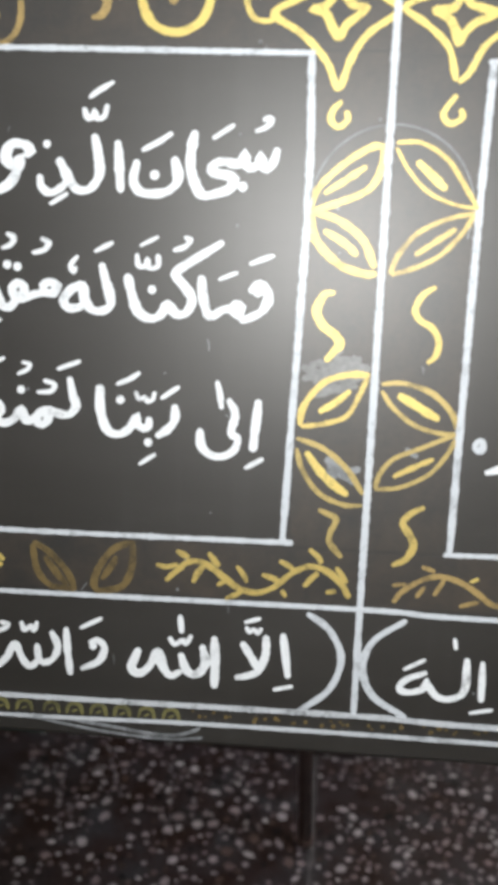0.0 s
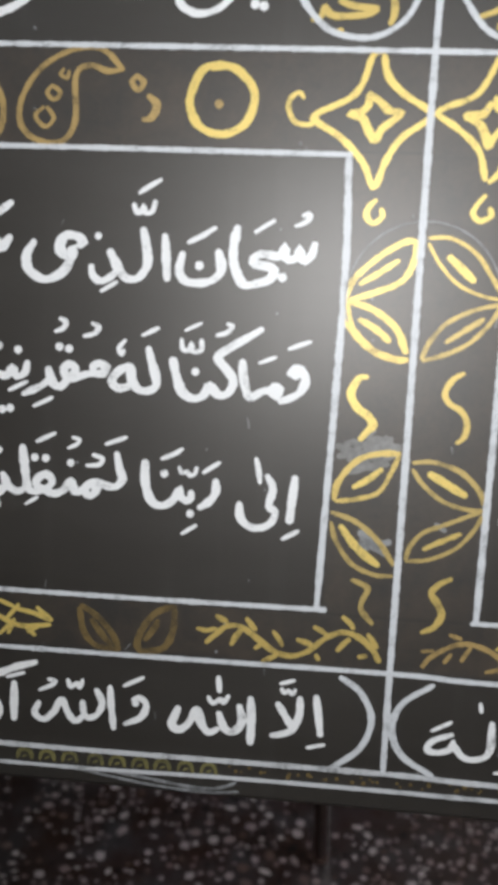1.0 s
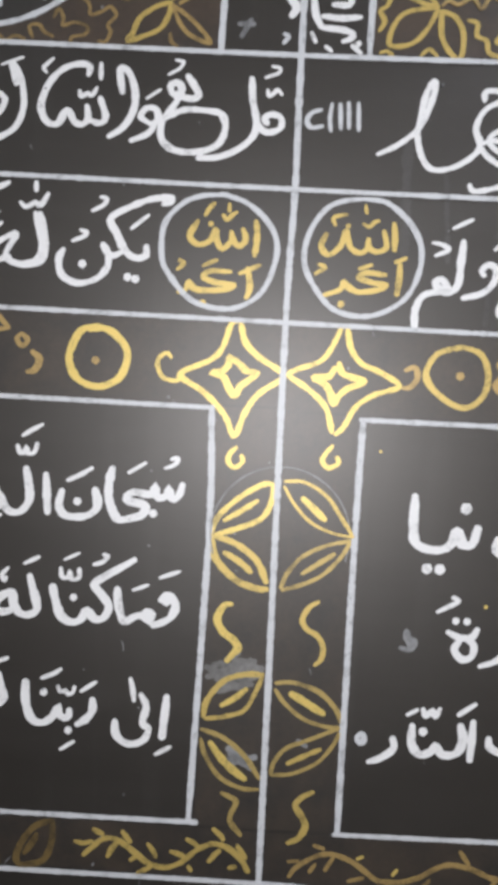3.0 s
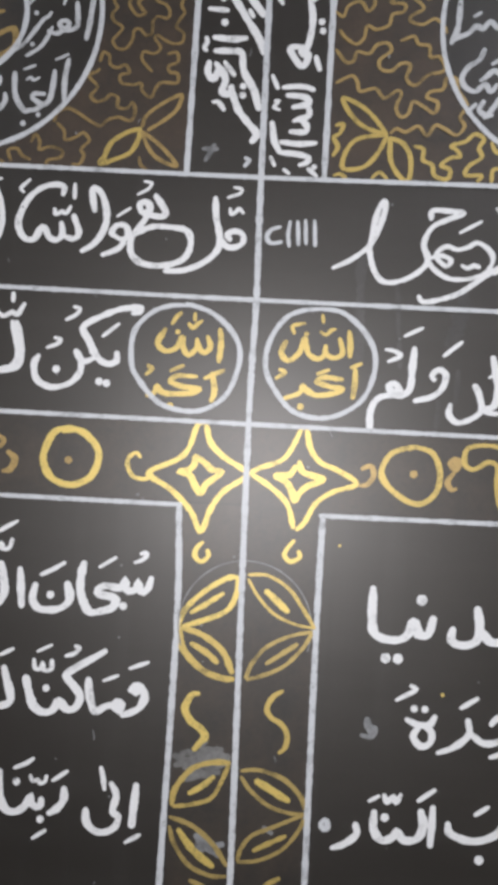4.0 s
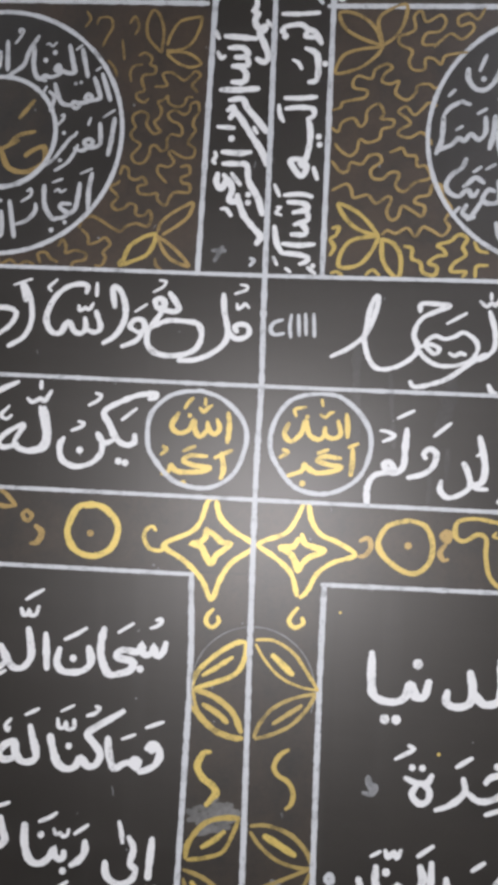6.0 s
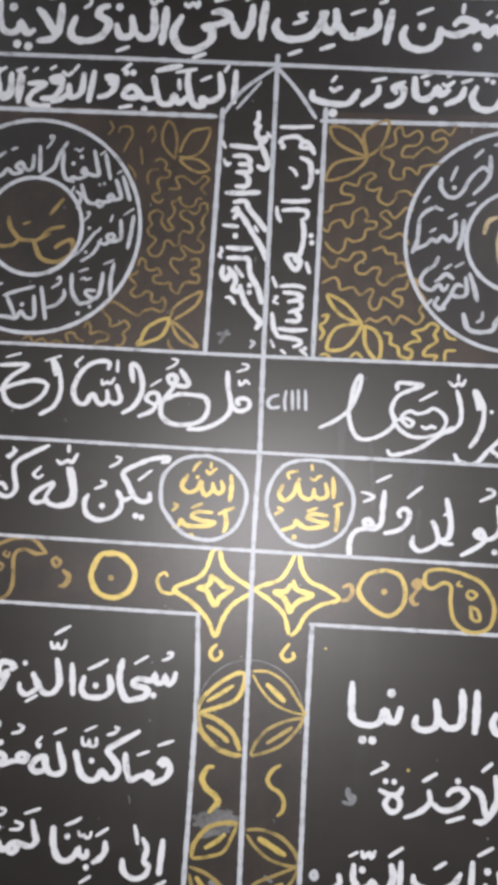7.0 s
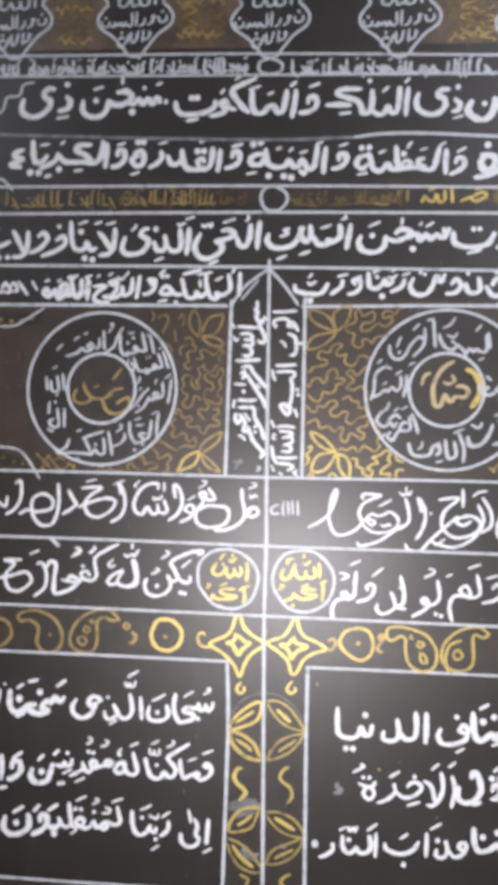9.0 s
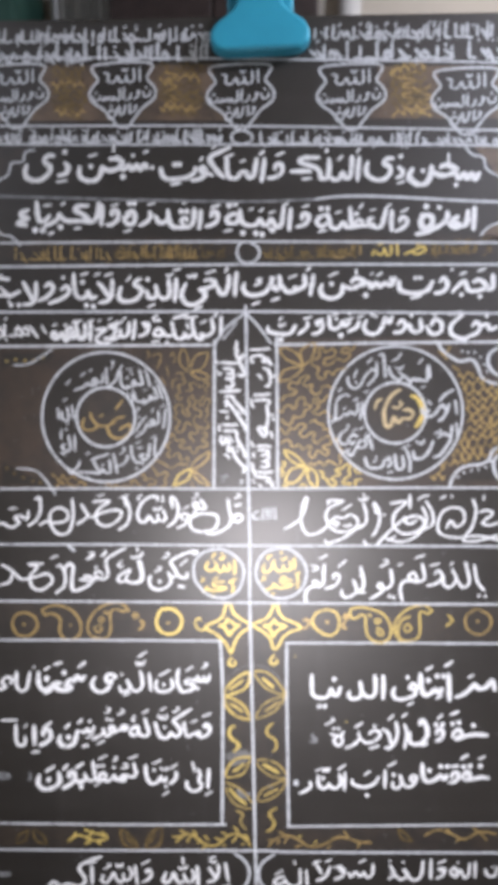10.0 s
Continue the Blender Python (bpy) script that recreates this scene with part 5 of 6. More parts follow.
drawn("lettering", "168,599 172,588 175,576 / 3.6: 165,596 166,582 159,579 154,582 158,589 163,588 / 3.6: 154,582 150,575 145,569 140,572 143,578 / 3.6: 151,589 147,584 143,589 137,584 130,587 128,593 132,600 139,605 142,612 / 3.6: 155,594 149,598 144,594 140,591 / 3.0: 147,602 153,606 / 3.0: 156,604 163,608 / 3.6: 138,576 134,572 / 3.6: 149,569 143,567", SOFT, blackboard, 3.9)
drawn("lettering", "221,577 226,563 227,554 226,544 / 3.0: 215,577 227,582 / 4.2: 206,569 207,557 209,549 214,548 218,553 216,567 / 4.2: 198,566 200,556 195,551 / 4.2: 200,558 195,563 191,559 188,552 177,550 168,553 164,565 / 3.0: 180,567 179,561 175,558 / 3.0: 195,543 203,545", SOFT, blackboard, 3.9)
drawn("lettering", "291,612 293,588 / 4.7: 285,608 283,589 276,577 268,567 259,564 / 4.7: 283,592 274,597 265,591 / 4.7: 259,587 254,574 245,564 234,563 231,573 / 3.9: 235,587 243,583 247,589 / 3.9: 261,597 271,602", SOFT, blackboard, 4.3)
drawn("lettering", "290,643 292,624 / 4.7: 282,639 278,627 272,618 266,615 / 4.7: 278,628 273,637 267,632 261,624 253,621 246,626 244,633 / 4.7: 253,629 / 4.7: 268,642 277,652 288,658 / 3.9: 252,643 257,638", SOFT, blackboard, 4.3)
# gold flourish in each ring
drawn("ornament", "-179,653 -185,645 -190,639 / 3.5: -177,629 -189,626 -196,620 / 4.1: -203,615 -196,601 -182,598 -169,606 -170,617 -179,614 -184,610 / 3.5: -203,615 -189,622 / 3.5: -203,616 -215,617 -224,627 -226,636 / 3.5: -215,617 -223,611 -234,611 -239,618 -235,628 / 2.9: -213,630 -207,632", OCHRE, blackboard, 3.5)
drawn("ornament", "215,660 205,654 197,644 192,631 192,618 194,609 199,608 203,615 205,621 209,615 213,614 217,620 / 4.2: 179,633 182,643 189,647 / 4.2: 203,636 210,634 216,638 213,644 / 4.8: 218,631 226,631 232,626 228,619 219,619", PALE, blackboard, 5.3)
drawn("ornament", "229,651 236,647 / 6.5: 233,651 242,641 245,628 242,617 235,607", YELLOW, blackboard, 5.3)
# heads of the shields' outlines and the bow of each row end
drawn("chalk_mark", "-297,1012 -311,1009 -316,996 -332,994 -338,978 -355,969", LINE, blackboard, 3)
drawn("chalk_mark", "304,996 316,981 331,976 336,960 357,947", LINE, blackboard, 3)
drawn("chalk_mark", "-322,876 -335,890 -348,893 -360,905 / 3: 326,869 338,881 357,888", LINE, blackboard, 3)
drawn("chalk_mark", "-338,706 -315,707 -295,718 -279,728 / 2.6: -337,557 -309,553 -294,539 -280,518", LINE, blackboard, 2.6)
patch("black_corner", [(-354, 724), (-275, 721), (-287, 710), (-307, 705), (-332, 708), (-355, 702)], SLATE, 0.16)
patch("black_corner", [(-358, 568), (-340, 558), (-320, 546), (-302, 541), (-290, 533), (-359, 534)], SLATE, 0.16)
drawn("ornament", "-347,712 / 4.2: -334,714 / 4.2: -320,712 / 4.2: -307,712 / 4.2: -294,716", OLIVE, blackboard, 4.2)
drawn("ornament", "-351,557 / 4.2: -340,550 / 4.2: -327,543 / 4.2: -313,538 / 4.2: -302,536", DIM, blackboard, 4.2)
drawn("chalk_mark", "264,727 274,712 287,702 297,697 313,699 321,689 326,675 336,668 349,664", LINE, blackboard, 4.2)
drawn("chalk_mark", "281,523 286,536 294,546 308,552 323,553 335,559 340,571 348,577", LINE, blackboard, 4.3)
drawn("chalk_mark", "349,715 338,707 335,695 340,684 349,676", LINE, blackboard, 4.6)
drawn("chalk_mark", "348,566 342,557 343,543 348,533", LINE, blackboard, 4.6)
drawn("ornament", "300,711 / 3.5: 308,709 / 3.5: 317,709 / 3.5: 325,702 / 3.5: 330,692 / 3.5: 334,682", SOFT, blackboard, 3.5)
drawn("ornament", "293,536 / 3.5: 301,542 / 3.5: 311,545 / 3.5: 321,546 / 3.5: 331,549 / 3.5: 338,557", SOFT, blackboard, 3.5)
patch("black_corner", [(289, 531), (296, 541), (308, 547), (324, 549), (338, 555), (347, 565), (347, 531)], SLATE, 0.16)
patch("black_corner", [(295, 719), (347, 719), (347, 679), (335, 678), (326, 692), (317, 702), (300, 704)], SLATE, 0.16)
drawn("chalk_mark", "4,872 18,864 20,852 9,842 -6,845 -11,859 -6,869 4,872", LINE, blackboard, 3.6)
drawn("chalk_mark", "-1,1027 12,1021 11,1011 -4,1008 -15,1014 -13,1024 -1,1027", LINE, blackboard, 3.4)
# upper lines
drawn("chalk_mark", "-418,735 -331,733 -100,729 -50,728", LINE, blackboard, 4.2)
drawn("chalk_mark", "39,726 194,725 322,723 397,722", LINE, blackboard, 4.2)
drawn("chalk_mark", "-418,784 -331,782 -3,774 321,763 396,761", LINE, blackboard, 3.8)
drawn("chalk_mark", "-419,850 -332,847 -4,840 320,830 395,828", LINE, blackboard, 3.8)
drawn("chalk_mark", "-419,883 -332,881 -4,872 320,860 395,858", LINE, blackboard, 3.4)
drawn("ornament", "-420,953 -333,947 -178,937 -5,928 98,927", FAINT, blackboard, 4)
drawn("chalk_mark", "98,927 134,930 191,928 319,917 394,912", LINE, blackboard, 4)
drawn("chalk_mark", "-420,1027 -310,1020 -6,1007 296,994 393,987", LINE, blackboard, 3.2)
drawn("chalk_mark", "-421,1052 -334,1047 -6,1033 318,1014 393,1009", LINE, blackboard, 3.2)
drawn("chalk_mark", "-422,1149 -335,1144 -7,1126 317,1106 392,1101", LINE, blackboard, 3.2)


# ---- drawn repeats of the upper rows ----
SHIELD_LINES = ("24,-7 24,-24 / 16,-8 16,-22 8,-24 5,-16 5,-22 -3,-24 -6,-17 -12,-24 -20,-22 -19,-14 -25,-12 / 0,-8 4,-11 8,-8",
                "38,-36 37,-42 30,-43 28,-37 / 25,-38 21,-36 21,-42 15,-46 / 12,-38 10,-44 5,-47 / 2,-31 1,-46 / -4,-32 -4,-44 -9,-46 -12,-42 -15,-46 -18,-42 -21,-45 -25,-42 -26,-46 -30,-45 / -31,-40 -33,-45 -40,-45 -41,-39 / 33,-32 / -36,-36",
                "20,-55 17,-53 17,-59 11,-62 / 10,-51 9,-64 / 4,-52 1,-62 -4,-64 -5,-53 / -8,-56 -10,-63 -14,-66 / -12,-60 -17,-58 -21,-63 -19,-68 -12,-68 / -16,-53")


def shield(cu, top, k=1.0):
    """A pendant-shaped outline with three lines of small lettering."""
    edge = ((39, 0), (35, -20), (41, -28), (47, -38), (44, -50), (28, -62), (16, -76), (8, -86))
    edge = edge + ((0, -88),) + tuple((-u, v) for u, v in reversed(edge))
    patch("shield_ground", [(cu + u * k, top + v * k) for u, v in edge], SLATE, 0.16)
    c = Chalk(0.26)
    c.stroke([(cu + u * k, top + v * k) for u, v in edge], 3.4, closed=True)
    frame_mark = c.done("shield_outline", LINE, blackboard)
    for line in SHIELD_LINES:
        c = Chalk(0.25)
        for stroke in line.split("/"):
            pts = [(cu + u * k * 1.04, top + v * k * 1.14 + 3) for u, v in bend(stroke)]
            if len(pts) == 1:
                c.dot(*pts[0], r=1.9)
            else:
                c.stroke(pts, 3.0)
        c.done("lettering", LINE, blackboard)
    return frame_mark


def bars(u0, u1, v, tall, mat, seed, w=3.2, slope=0.0):
    """Writing too small to read, as short bars of its size: uprights, lying bars, leaning bars and dabs."""
    rng = random.Random(seed)
    c = Chalk(0.25)
    u, gap = u0, 0
    while u < u1 - 3:
        step = rng.uniform(3.6, 6.4) * tall / 14
        base = v + slope * (u - u0) - tall * 0.35
        gap += 1
        if gap > 4 and rng.random() < 0.3:
            u, gap = u + step * 0.7, 0
        kind, end = rng.random(), min(u + step, u1)
        if kind < 0.42:
            c.stroke([(u + rng.uniform(-0.5, 2), base + tall * rng.uniform(0.6, 1.0)), (u, base)], w, jitter=0.25)
        elif kind < 0.62:
            c.stroke([(u, base + tall * 0.5), (end + 2, base + tall * rng.uniform(-0.25, 0.1))], w, jitter=0.25)
        elif kind < 0.8:
            c.stroke([(u, base + tall * 0.1), (u + step * 0.4, base + tall * 0.45), (end, base + tall * 0.1)], w, jitter=0.25)
        if rng.random() < 0.7:
            c.stroke([(u - 1, base + rng.uniform(-1.5, 1.5)), (end, base + rng.uniform(-1.5, 2))], w, jitter=0.25)
        if rng.random() < 0.3:
            c.stroke([(u, base + tall * rng.uniform(0.8, 1.0)), (u + 4, base + tall * rng.uniform(0.95, 1.1))], w * 0.7, jitter=0.2)
        if rng.random() < 0.25:
            c.dot(u + 2, base + tall * rng.choice((-0.25, 0.75)), w * 0.5)
        u += step
    return tagged(c.done("small_writing", mat, blackboard), "rows of small chalk writing", kind="stuff")


for cu, top in ((-323, 1131), (-169, 1126), (-2, 1116), (152, 1109), (309, 1096)):
    shield(cu, top)
bars(-430, -30, 1034, 17, LINE, 31, 3.6, -0.039)
bars(25, 430, 1014, 17, LINE, 32, 3.6, -0.047)
bars(-430, -40, 1150, 24, LINE, 33, 4.4, -0.036)
bars(96, 430, 1129, 24, LINE, 34, 4.4, -0.04)
bars(-430, -40, 1176, 20, SOFT, 35, 4.0, -0.040)
bars(96, 430, 1155, 20, SOFT, 36, 4.0, -0.034)
bars(-330, -190, 864, 19, OCHRE, 37, 2.2, -0.022)
bars(-185, -25, 861, 18, DIM, 43, 2.2, -0.022)
bars(-178, -60, 861, 17, OCHRE, 44, 2.0, -0.022)
bars(25, 160, 854, 17, DIM, 38, 3.2)
bars(252, 340, 853, 17, DIM, 42, 3.0)
bars(-440, -338, 815, 30, WHITE, 39, 4.6)
bars(-440, -290, 758, 26, WHITE, 40, 3.8)
bars(-440, -376, 270, 34, WHITE, 41, 5.0)


def wander(u0, u1, v, seed, mat, w, clear):
    """A row of looping bends from u0 to u1, broken wherever clear() finds the ground taken."""
    rng = random.Random(seed)
    a, run, runs = rng.uniform(0, 6.28), [], []
    u = u0
    while u < u1:
        at = (u + 3.0 * math.sin(2 * a) + rng.uniform(-0.8, 0.8), v + rng.uniform(3.8, 5.6) * math.sin(a) + 2.5 * math.sin(u / 9 + seed) + rng.uniform(-0.8, 0.8))
        if clear(*at) and len(run) < 40:
            run.append(at)
        else:
            runs.append(run)
            run = []
        a += rng.uniform(0.5, 1.05)
        u += rng.uniform(0.7, 2.3)
    for pts in runs + [run]:
        if len(pts) > 4:
            c = Chalk(0.2)
            c.stroke(pts, w)
            c.done("ornament", mat, blackboard)


def round_right_ring(u, v):
    corner = (u > 283 and v > 693 - 0.4 * (u - 283)) or (u > 276 and v < 548 + 0.25 * (u - 276))
    return 529 < v < 719 and math.hypot(u - 207, v - 627) > 97 and not corner


def under_left_ring(u, v):
    return 528 < v and math.hypot(u + 204, v - 628.5) > 97 and not u < -285


for k in range(17):
    wander(200 if k < 3 else 270, 440, 535 + 11 * k, 60 + k, OCHRE, 2.0, round_right_ring)
wander(-285, -216, 533, 90, THIN, 2.0, under_left_ring)
wander(-285, -216, 543, 91, THIN, 2.0, under_left_ring)


def between_shields(u, v):
    return all(abs(u - cu) > 52 for cu in (-323, -169, -2, 152, 309)) and abs(v - 1083 + 0.045 * u) < 38


for k in range(9):  # close scribble over the brown grounds
    wander(-440, -45, 1042 + 10 * k, 130 + k, OCHRE if k in (2, 6) else DIM, 2.2, between_shields)
    wander(195, 440, 1034 + 10 * k, 150 + k, OCHRE if k in (1, 7) else DIM, 2.2, between_shields)


def serpentine(u, v0, v1, seed, mat):
    """An upright column of tight bends."""
    rng = random.Random(seed)
    pts, v, side = [], v0, 1
    while v < v1:
        pts.append((u + side * rng.uniform(4, 8.5), v))
        pts.append((u + side * rng.uniform(5, 9), v + rng.uniform(2, 4)))
        v += rng.uniform(6, 9)
        side = -side
    c = Chalk(0.2)
    c.stroke(pts, 2.6)
    c.done("ornament", mat, blackboard)


for k, (u, v0, v1) in enumerate(((-250, 1062, 1118), (-100, 1058, 1112), (-70, 1050, 1085), (232, 1040, 1100), (252, 1034, 1078), (215, 1086, 1104), (-238, 1050, 1075))):
    serpentine(u, v0, v1, 420 + k, DIM if k in (0, 2, 6) else OCHRE)

# the row of scallops along the foot, and the slipped double line under it
MOSS = chalk("mossy_rubbed_chalk", (0.20, 0.18, 0.06), 0.55, 0.3)
rng = random.Random(8)
for k in range(27):
    u = -232 + 15.4 * k + rng.uniform(-1, 1)
    v = -80.5 + (0.018 * (u + 220) if k < 9 else 0.02 * (u + 220))
    c = Chalk(0.22)
    if k < 9:
        c.stroke([(u - 5, v), (u - 3.5, v + 5), (u, v + 6.5), (u + 3.5, v + 5), (u + 5, v)], rng.uniform(2.2, 3.0))
        c.stroke([(u - 1.5, v + 1), (u + 1.5, v + 2.5)], 1.8)
    else:  # worn down to broken bits
        for _ in range(3):
            c.dot(u + rng.uniform(-6, 6), v + rng.uniform(1, 6), rng.uniform(0.7, 1.7))
    c.done("scallop", MOSS if k < 9 else DIM, blackboard)
for w, pts in ((2.2, [(-180, -83), (-150, -86), (-120, -89), (-104, -88), (-92, -83)]), (1.8, [(-200, -84), (-150, -90), (-112, -91.5), (-90, -89)])):
    c = Chalk(0.24)
    c.stroke(pts, w)
    c.done("slipped_line", FAINT, blackboard)
dust = Chalk(0.12)
rng = random.Random(5)
for _ in range(150):
    dust.dot(rng.uniform(-430, 430), rng.uniform(-60, 1100), rng.uniform(0.4, 0.9))
tagged(dust.done("chalk_dust", FAINT, blackboard), "specks of chalk dust", kind="stuff")
scratches = Chalk(0.1)
for _ in range(45):
    u, v, a, s = rng.uniform(-430, 430), rng.uniform(-60, 1100), rng.uniform(0.9, 2.2), rng.uniform(2, 7)
    scratches.stroke([(u, v), (u + s * 0.5 * math.cos(a) + rng.uniform(-0.6, 0.6), v + s * 0.5 * math.sin(a)), (u + s * math.cos(a), v + s * math.sin(a))], rng.uniform(0.3, 0.6))
tagged(scratches.done("chalk_scratches", FAINT, blackboard), "short stray scratches of chalk", kind="stuff")


# ---- clamp and stand ----
def plain(name, colour, rough, scale=8.0, spread=0.15, metal=0.0):
    m, nt, p = material(name)
    n = noise_of(nt, scale, 5, 0.6)
    r = ramp(nt, n, [(0.3, tuple(c * (1 - spread) for c in colour)), (0.7, tuple(c * (1 + spread) for c in colour))])
    nt.links.new(r.outputs["Color"], p.inputs["Base Color"])
    p.inputs["Roughness"].default_value = rough
    p.inputs["Metallic"].default_value = metal
    return m


TEAL = plain("turquoise_plastic", (0.035, 0.34, 0.48), 0.42, 12.0, 0.06)
DARK_STEEL = plain("dark_brown_enamelled_steel", (0.040, 0.024, 0.020), 0.24, 40.0, 0.4)

BROWN_STEEL = plain("brown_painted_steel", (0.095, 0.055, 0.046), 0.3, 40.0, 0.4)


def plate_bm(outline, y0, y1, bevel):
    bm = bmesh.new()
    face = bm.faces.new([bm.verts.new((u * 0.001, y0, v * 0.001)) for u, v in outline])
    out = bmesh.ops.extrude_face_region(bm, geom=[face])
    for v in out["geom"]:
        if isinstance(v, bmesh.types.BMVert):
            v.co.y = y1
    bmesh.ops.recalc_face_normals(bm, faces=bm.faces)
    rim = [e for e in bm.edges if abs(e.verts[0].co.y - e.verts[1].co.y) < 1e-6]
    bmesh.ops.bevel(bm, geom=rim, offset=bevel, segments=3, affect="EDGES", profile=0.5)
    return bm


clamp = new("board_clamp")
clamp.matrix_world = BOARD @ pose(0, 0, 0)
tagged(clamp, "turquoise plastic T-shaped clamp gripping the top of the blackboard", "clamp")
half = [(c[0], c[1]) for c in glide([(-30, 1300), (-30, 1240), (-30, 1200), (-33, 1187), (-44, 1175), (-60, 1163), (-68, 1150), (-67, 1137), (-57, 1127), (-40, 1124), (0, 1124)], 5.0)]
outline = [(u + 27, v) for u, v in half] + [(-u + 27, v) for u, v in reversed(half[:-1])]
part("jaw", plate_bm(outline, -0.026, -0.0005, 0.006), TEAL, clamp, "rounded turquoise jaw")
part("spine", box_bm(-0.005, 0.059, -0.001, 0.040, 1.225, 1.296, 0.004), TEAL, clamp)
part("back_jaw", box_bm(-0.020, 0.074, 0.0145, 0.034, 1.10, 1.24, 0.004), TEAL, clamp)


def tube(name, a, b, r, mat, parent):
    """A round tube from a to b with rounded ends."""
    a, b = Vector(a), Vector(b)
    bm = bmesh.new()
    bmesh.ops.create_cone(bm, cap_ends=True, segments=20, radius1=r, radius2=r, depth=(b - a).length)
    bmesh.ops.bevel(bm, geom=[e for e in bm.edges if len({round(v.co.z, 4) for v in e.verts}) == 1], offset=r * 0.25, segments=2, affect="EDGES")
    turn = (b - a).to_track_quat("Z", "Y").to_matrix().to_4x4()
    bm.transform(Matrix.Translation((a + b) / 2) @ turn)
    for f in bm.faces:
        f.smooth = len(f.verts) == 4
    return part(name, bm, mat, parent)


stand = new("easel")
stand.matrix_world = pose(0, 0, 0)
tagged(stand, "dark brown metal easel holding the blackboard on terrazzo floor", "easel")


def on_board(u, y, v):
    return BOARD @ Vector((u, y, v))


def to_floor(a, b):
    """The point where the line from a through b meets the floor."""
    s = a.z / (a.z - b.z)
    return a + (b - a) * s


for u in (-0.40, 0.40):
    a = on_board(u, 0.028, 1.02)
    tube("front_leg", a, to_floor(a, on_board(u * 1.05, 0.028, 0.1)) + Vector((0, 0, 0.004)), 0.013, DARK_STEEL, stand)
    part("ledge", box_bm(u - 0.02, u + 0.02, -0.006, 0.030, -0.112, -0.100, 0.002), DARK_STEEL, stand).matrix_local = BOARD
tube("cross_bar", on_board(-0.40, 0.028, 0.74), on_board(0.40, 0.028, 0.74), 0.011, DARK_STEEL, stand)
hinge = on_board(-0.07, 0.045, 0.75)
tube("rear_leg", hinge, Vector((0.026, 0.93, 0.006)), 0.016, BROWN_STEEL, stand)
tube("leg_tip", Vector((0.0245, 0.918, 0.034)), Vector((0.026, 0.9305, 0.0)), 0.0185, BROWN_STEEL, stand)


# ---- the room ----
PLASTER = plain("cream_plaster", (0.50, 0.46, 0.39), 0.85, 3.0, 0.06)
GROUND, nt, p = material("terrazzo_ground")
cloud = ramp(nt, noise_of(nt, 9.0, 4), [(0.36, (0.030, 0.014, 0.010)), (0.5, (0.040, 0.026, 0.026)), (0.66, (0.048, 0.044, 0.047))])
speck = ramp(nt, noise_of(nt, 160.0, 3), [(0.35, (0.55, 0.5, 0.5)), (0.6, (1, 1, 1)), (0.78, (1.9, 1.7, 1.65))])
nt.links.new(mixed(nt, 1.0, cloud.outputs["Color"], speck.outputs["Color"], "MULTIPLY"), p.inputs["Base Color"])
p.inputs["Roughness"].default_value = 0.42
CHIP, nt, p = material("marble_chips")
info = nt.nodes.new("ShaderNodeNewGeometry")
tint = ramp(nt, info.outputs["Random Per Island"], [(0.0, (0.008, 0.007, 0.007)), (0.09, (0.012, 0.010, 0.010)), (0.10, (0.10, 0.06, 0.045)), (0.3, (0.23, 0.17, 0.17)), (0.65, (0.33, 0.275, 0.28)), (0.92, (0.42, 0.37, 0.37)), (1.0, (0.50, 0.45, 0.44))])
nt.links.new(tint.outputs["Color"], p.inputs["Base Color"])
p.inputs["Roughness"].default_value = 0.4
CHIP_ONE, nt, p = material("marble_chip")
info = nt.nodes.new("ShaderNodeObjectInfo")
tint = ramp(nt, info.outputs["Random"], [(0.0, (0.008, 0.007, 0.007)), (0.09, (0.012, 0.010, 0.010)), (0.10, (0.10, 0.06, 0.045)), (0.3, (0.23, 0.17, 0.17)), (0.65, (0.33, 0.275, 0.28)), (0.92, (0.42, 0.37, 0.37)), (1.0, (0.50, 0.45, 0.44))])
cloud = noise_of(nt, 90.0, 3)
shade = ramp(nt, cloud, [(0.3, (0.7, 0.68, 0.68)), (0.7, (1, 1, 1))])
nt.links.new(mixed(nt, 1.0, tint.outputs["Color"], shade.outputs["Color"], "MULTIPLY"), p.inputs["Base Color"])
p.inputs["Roughness"].default_value = 0.4

floor = part("floor", box_bm(-2.6, 2.6, -2.6, 1.5, -0.1, 0.0), GROUND, None)
tagged(floor, "dark reddish-brown terrazzo floor with pale marble chips", "floor", kind="structure")
for name, dims in (("wall_north", (-2.6, 2.6, 1.5, 1.7, 0, 3.0)), ("wall_south", (-2.6, 2.6, -2.8, -2.6, 0, 3.0)),
                   ("wall_west", (-2.8, -2.6, -2.8, 1.7, 0, 3.0)), ("wall_east", (2.6, 2.8, -2.8, 1.7, 0, 3.0))):
    tagged(part(name, box_bm(*dims), PLASTER, None), "plain cream plaster wall", "wall", kind="structure")
tagged(part("ceiling", box_bm(-2.8, 2.8, -2.8, 1.7, 3.0, 3.15), PLASTER, None), "plain plaster ceiling", "ceiling", kind="structure")


def joint_x(y):
    """The line of the joint between two castings of the floor."""
    return 0.036 + 0.049 * (y - 0.82)


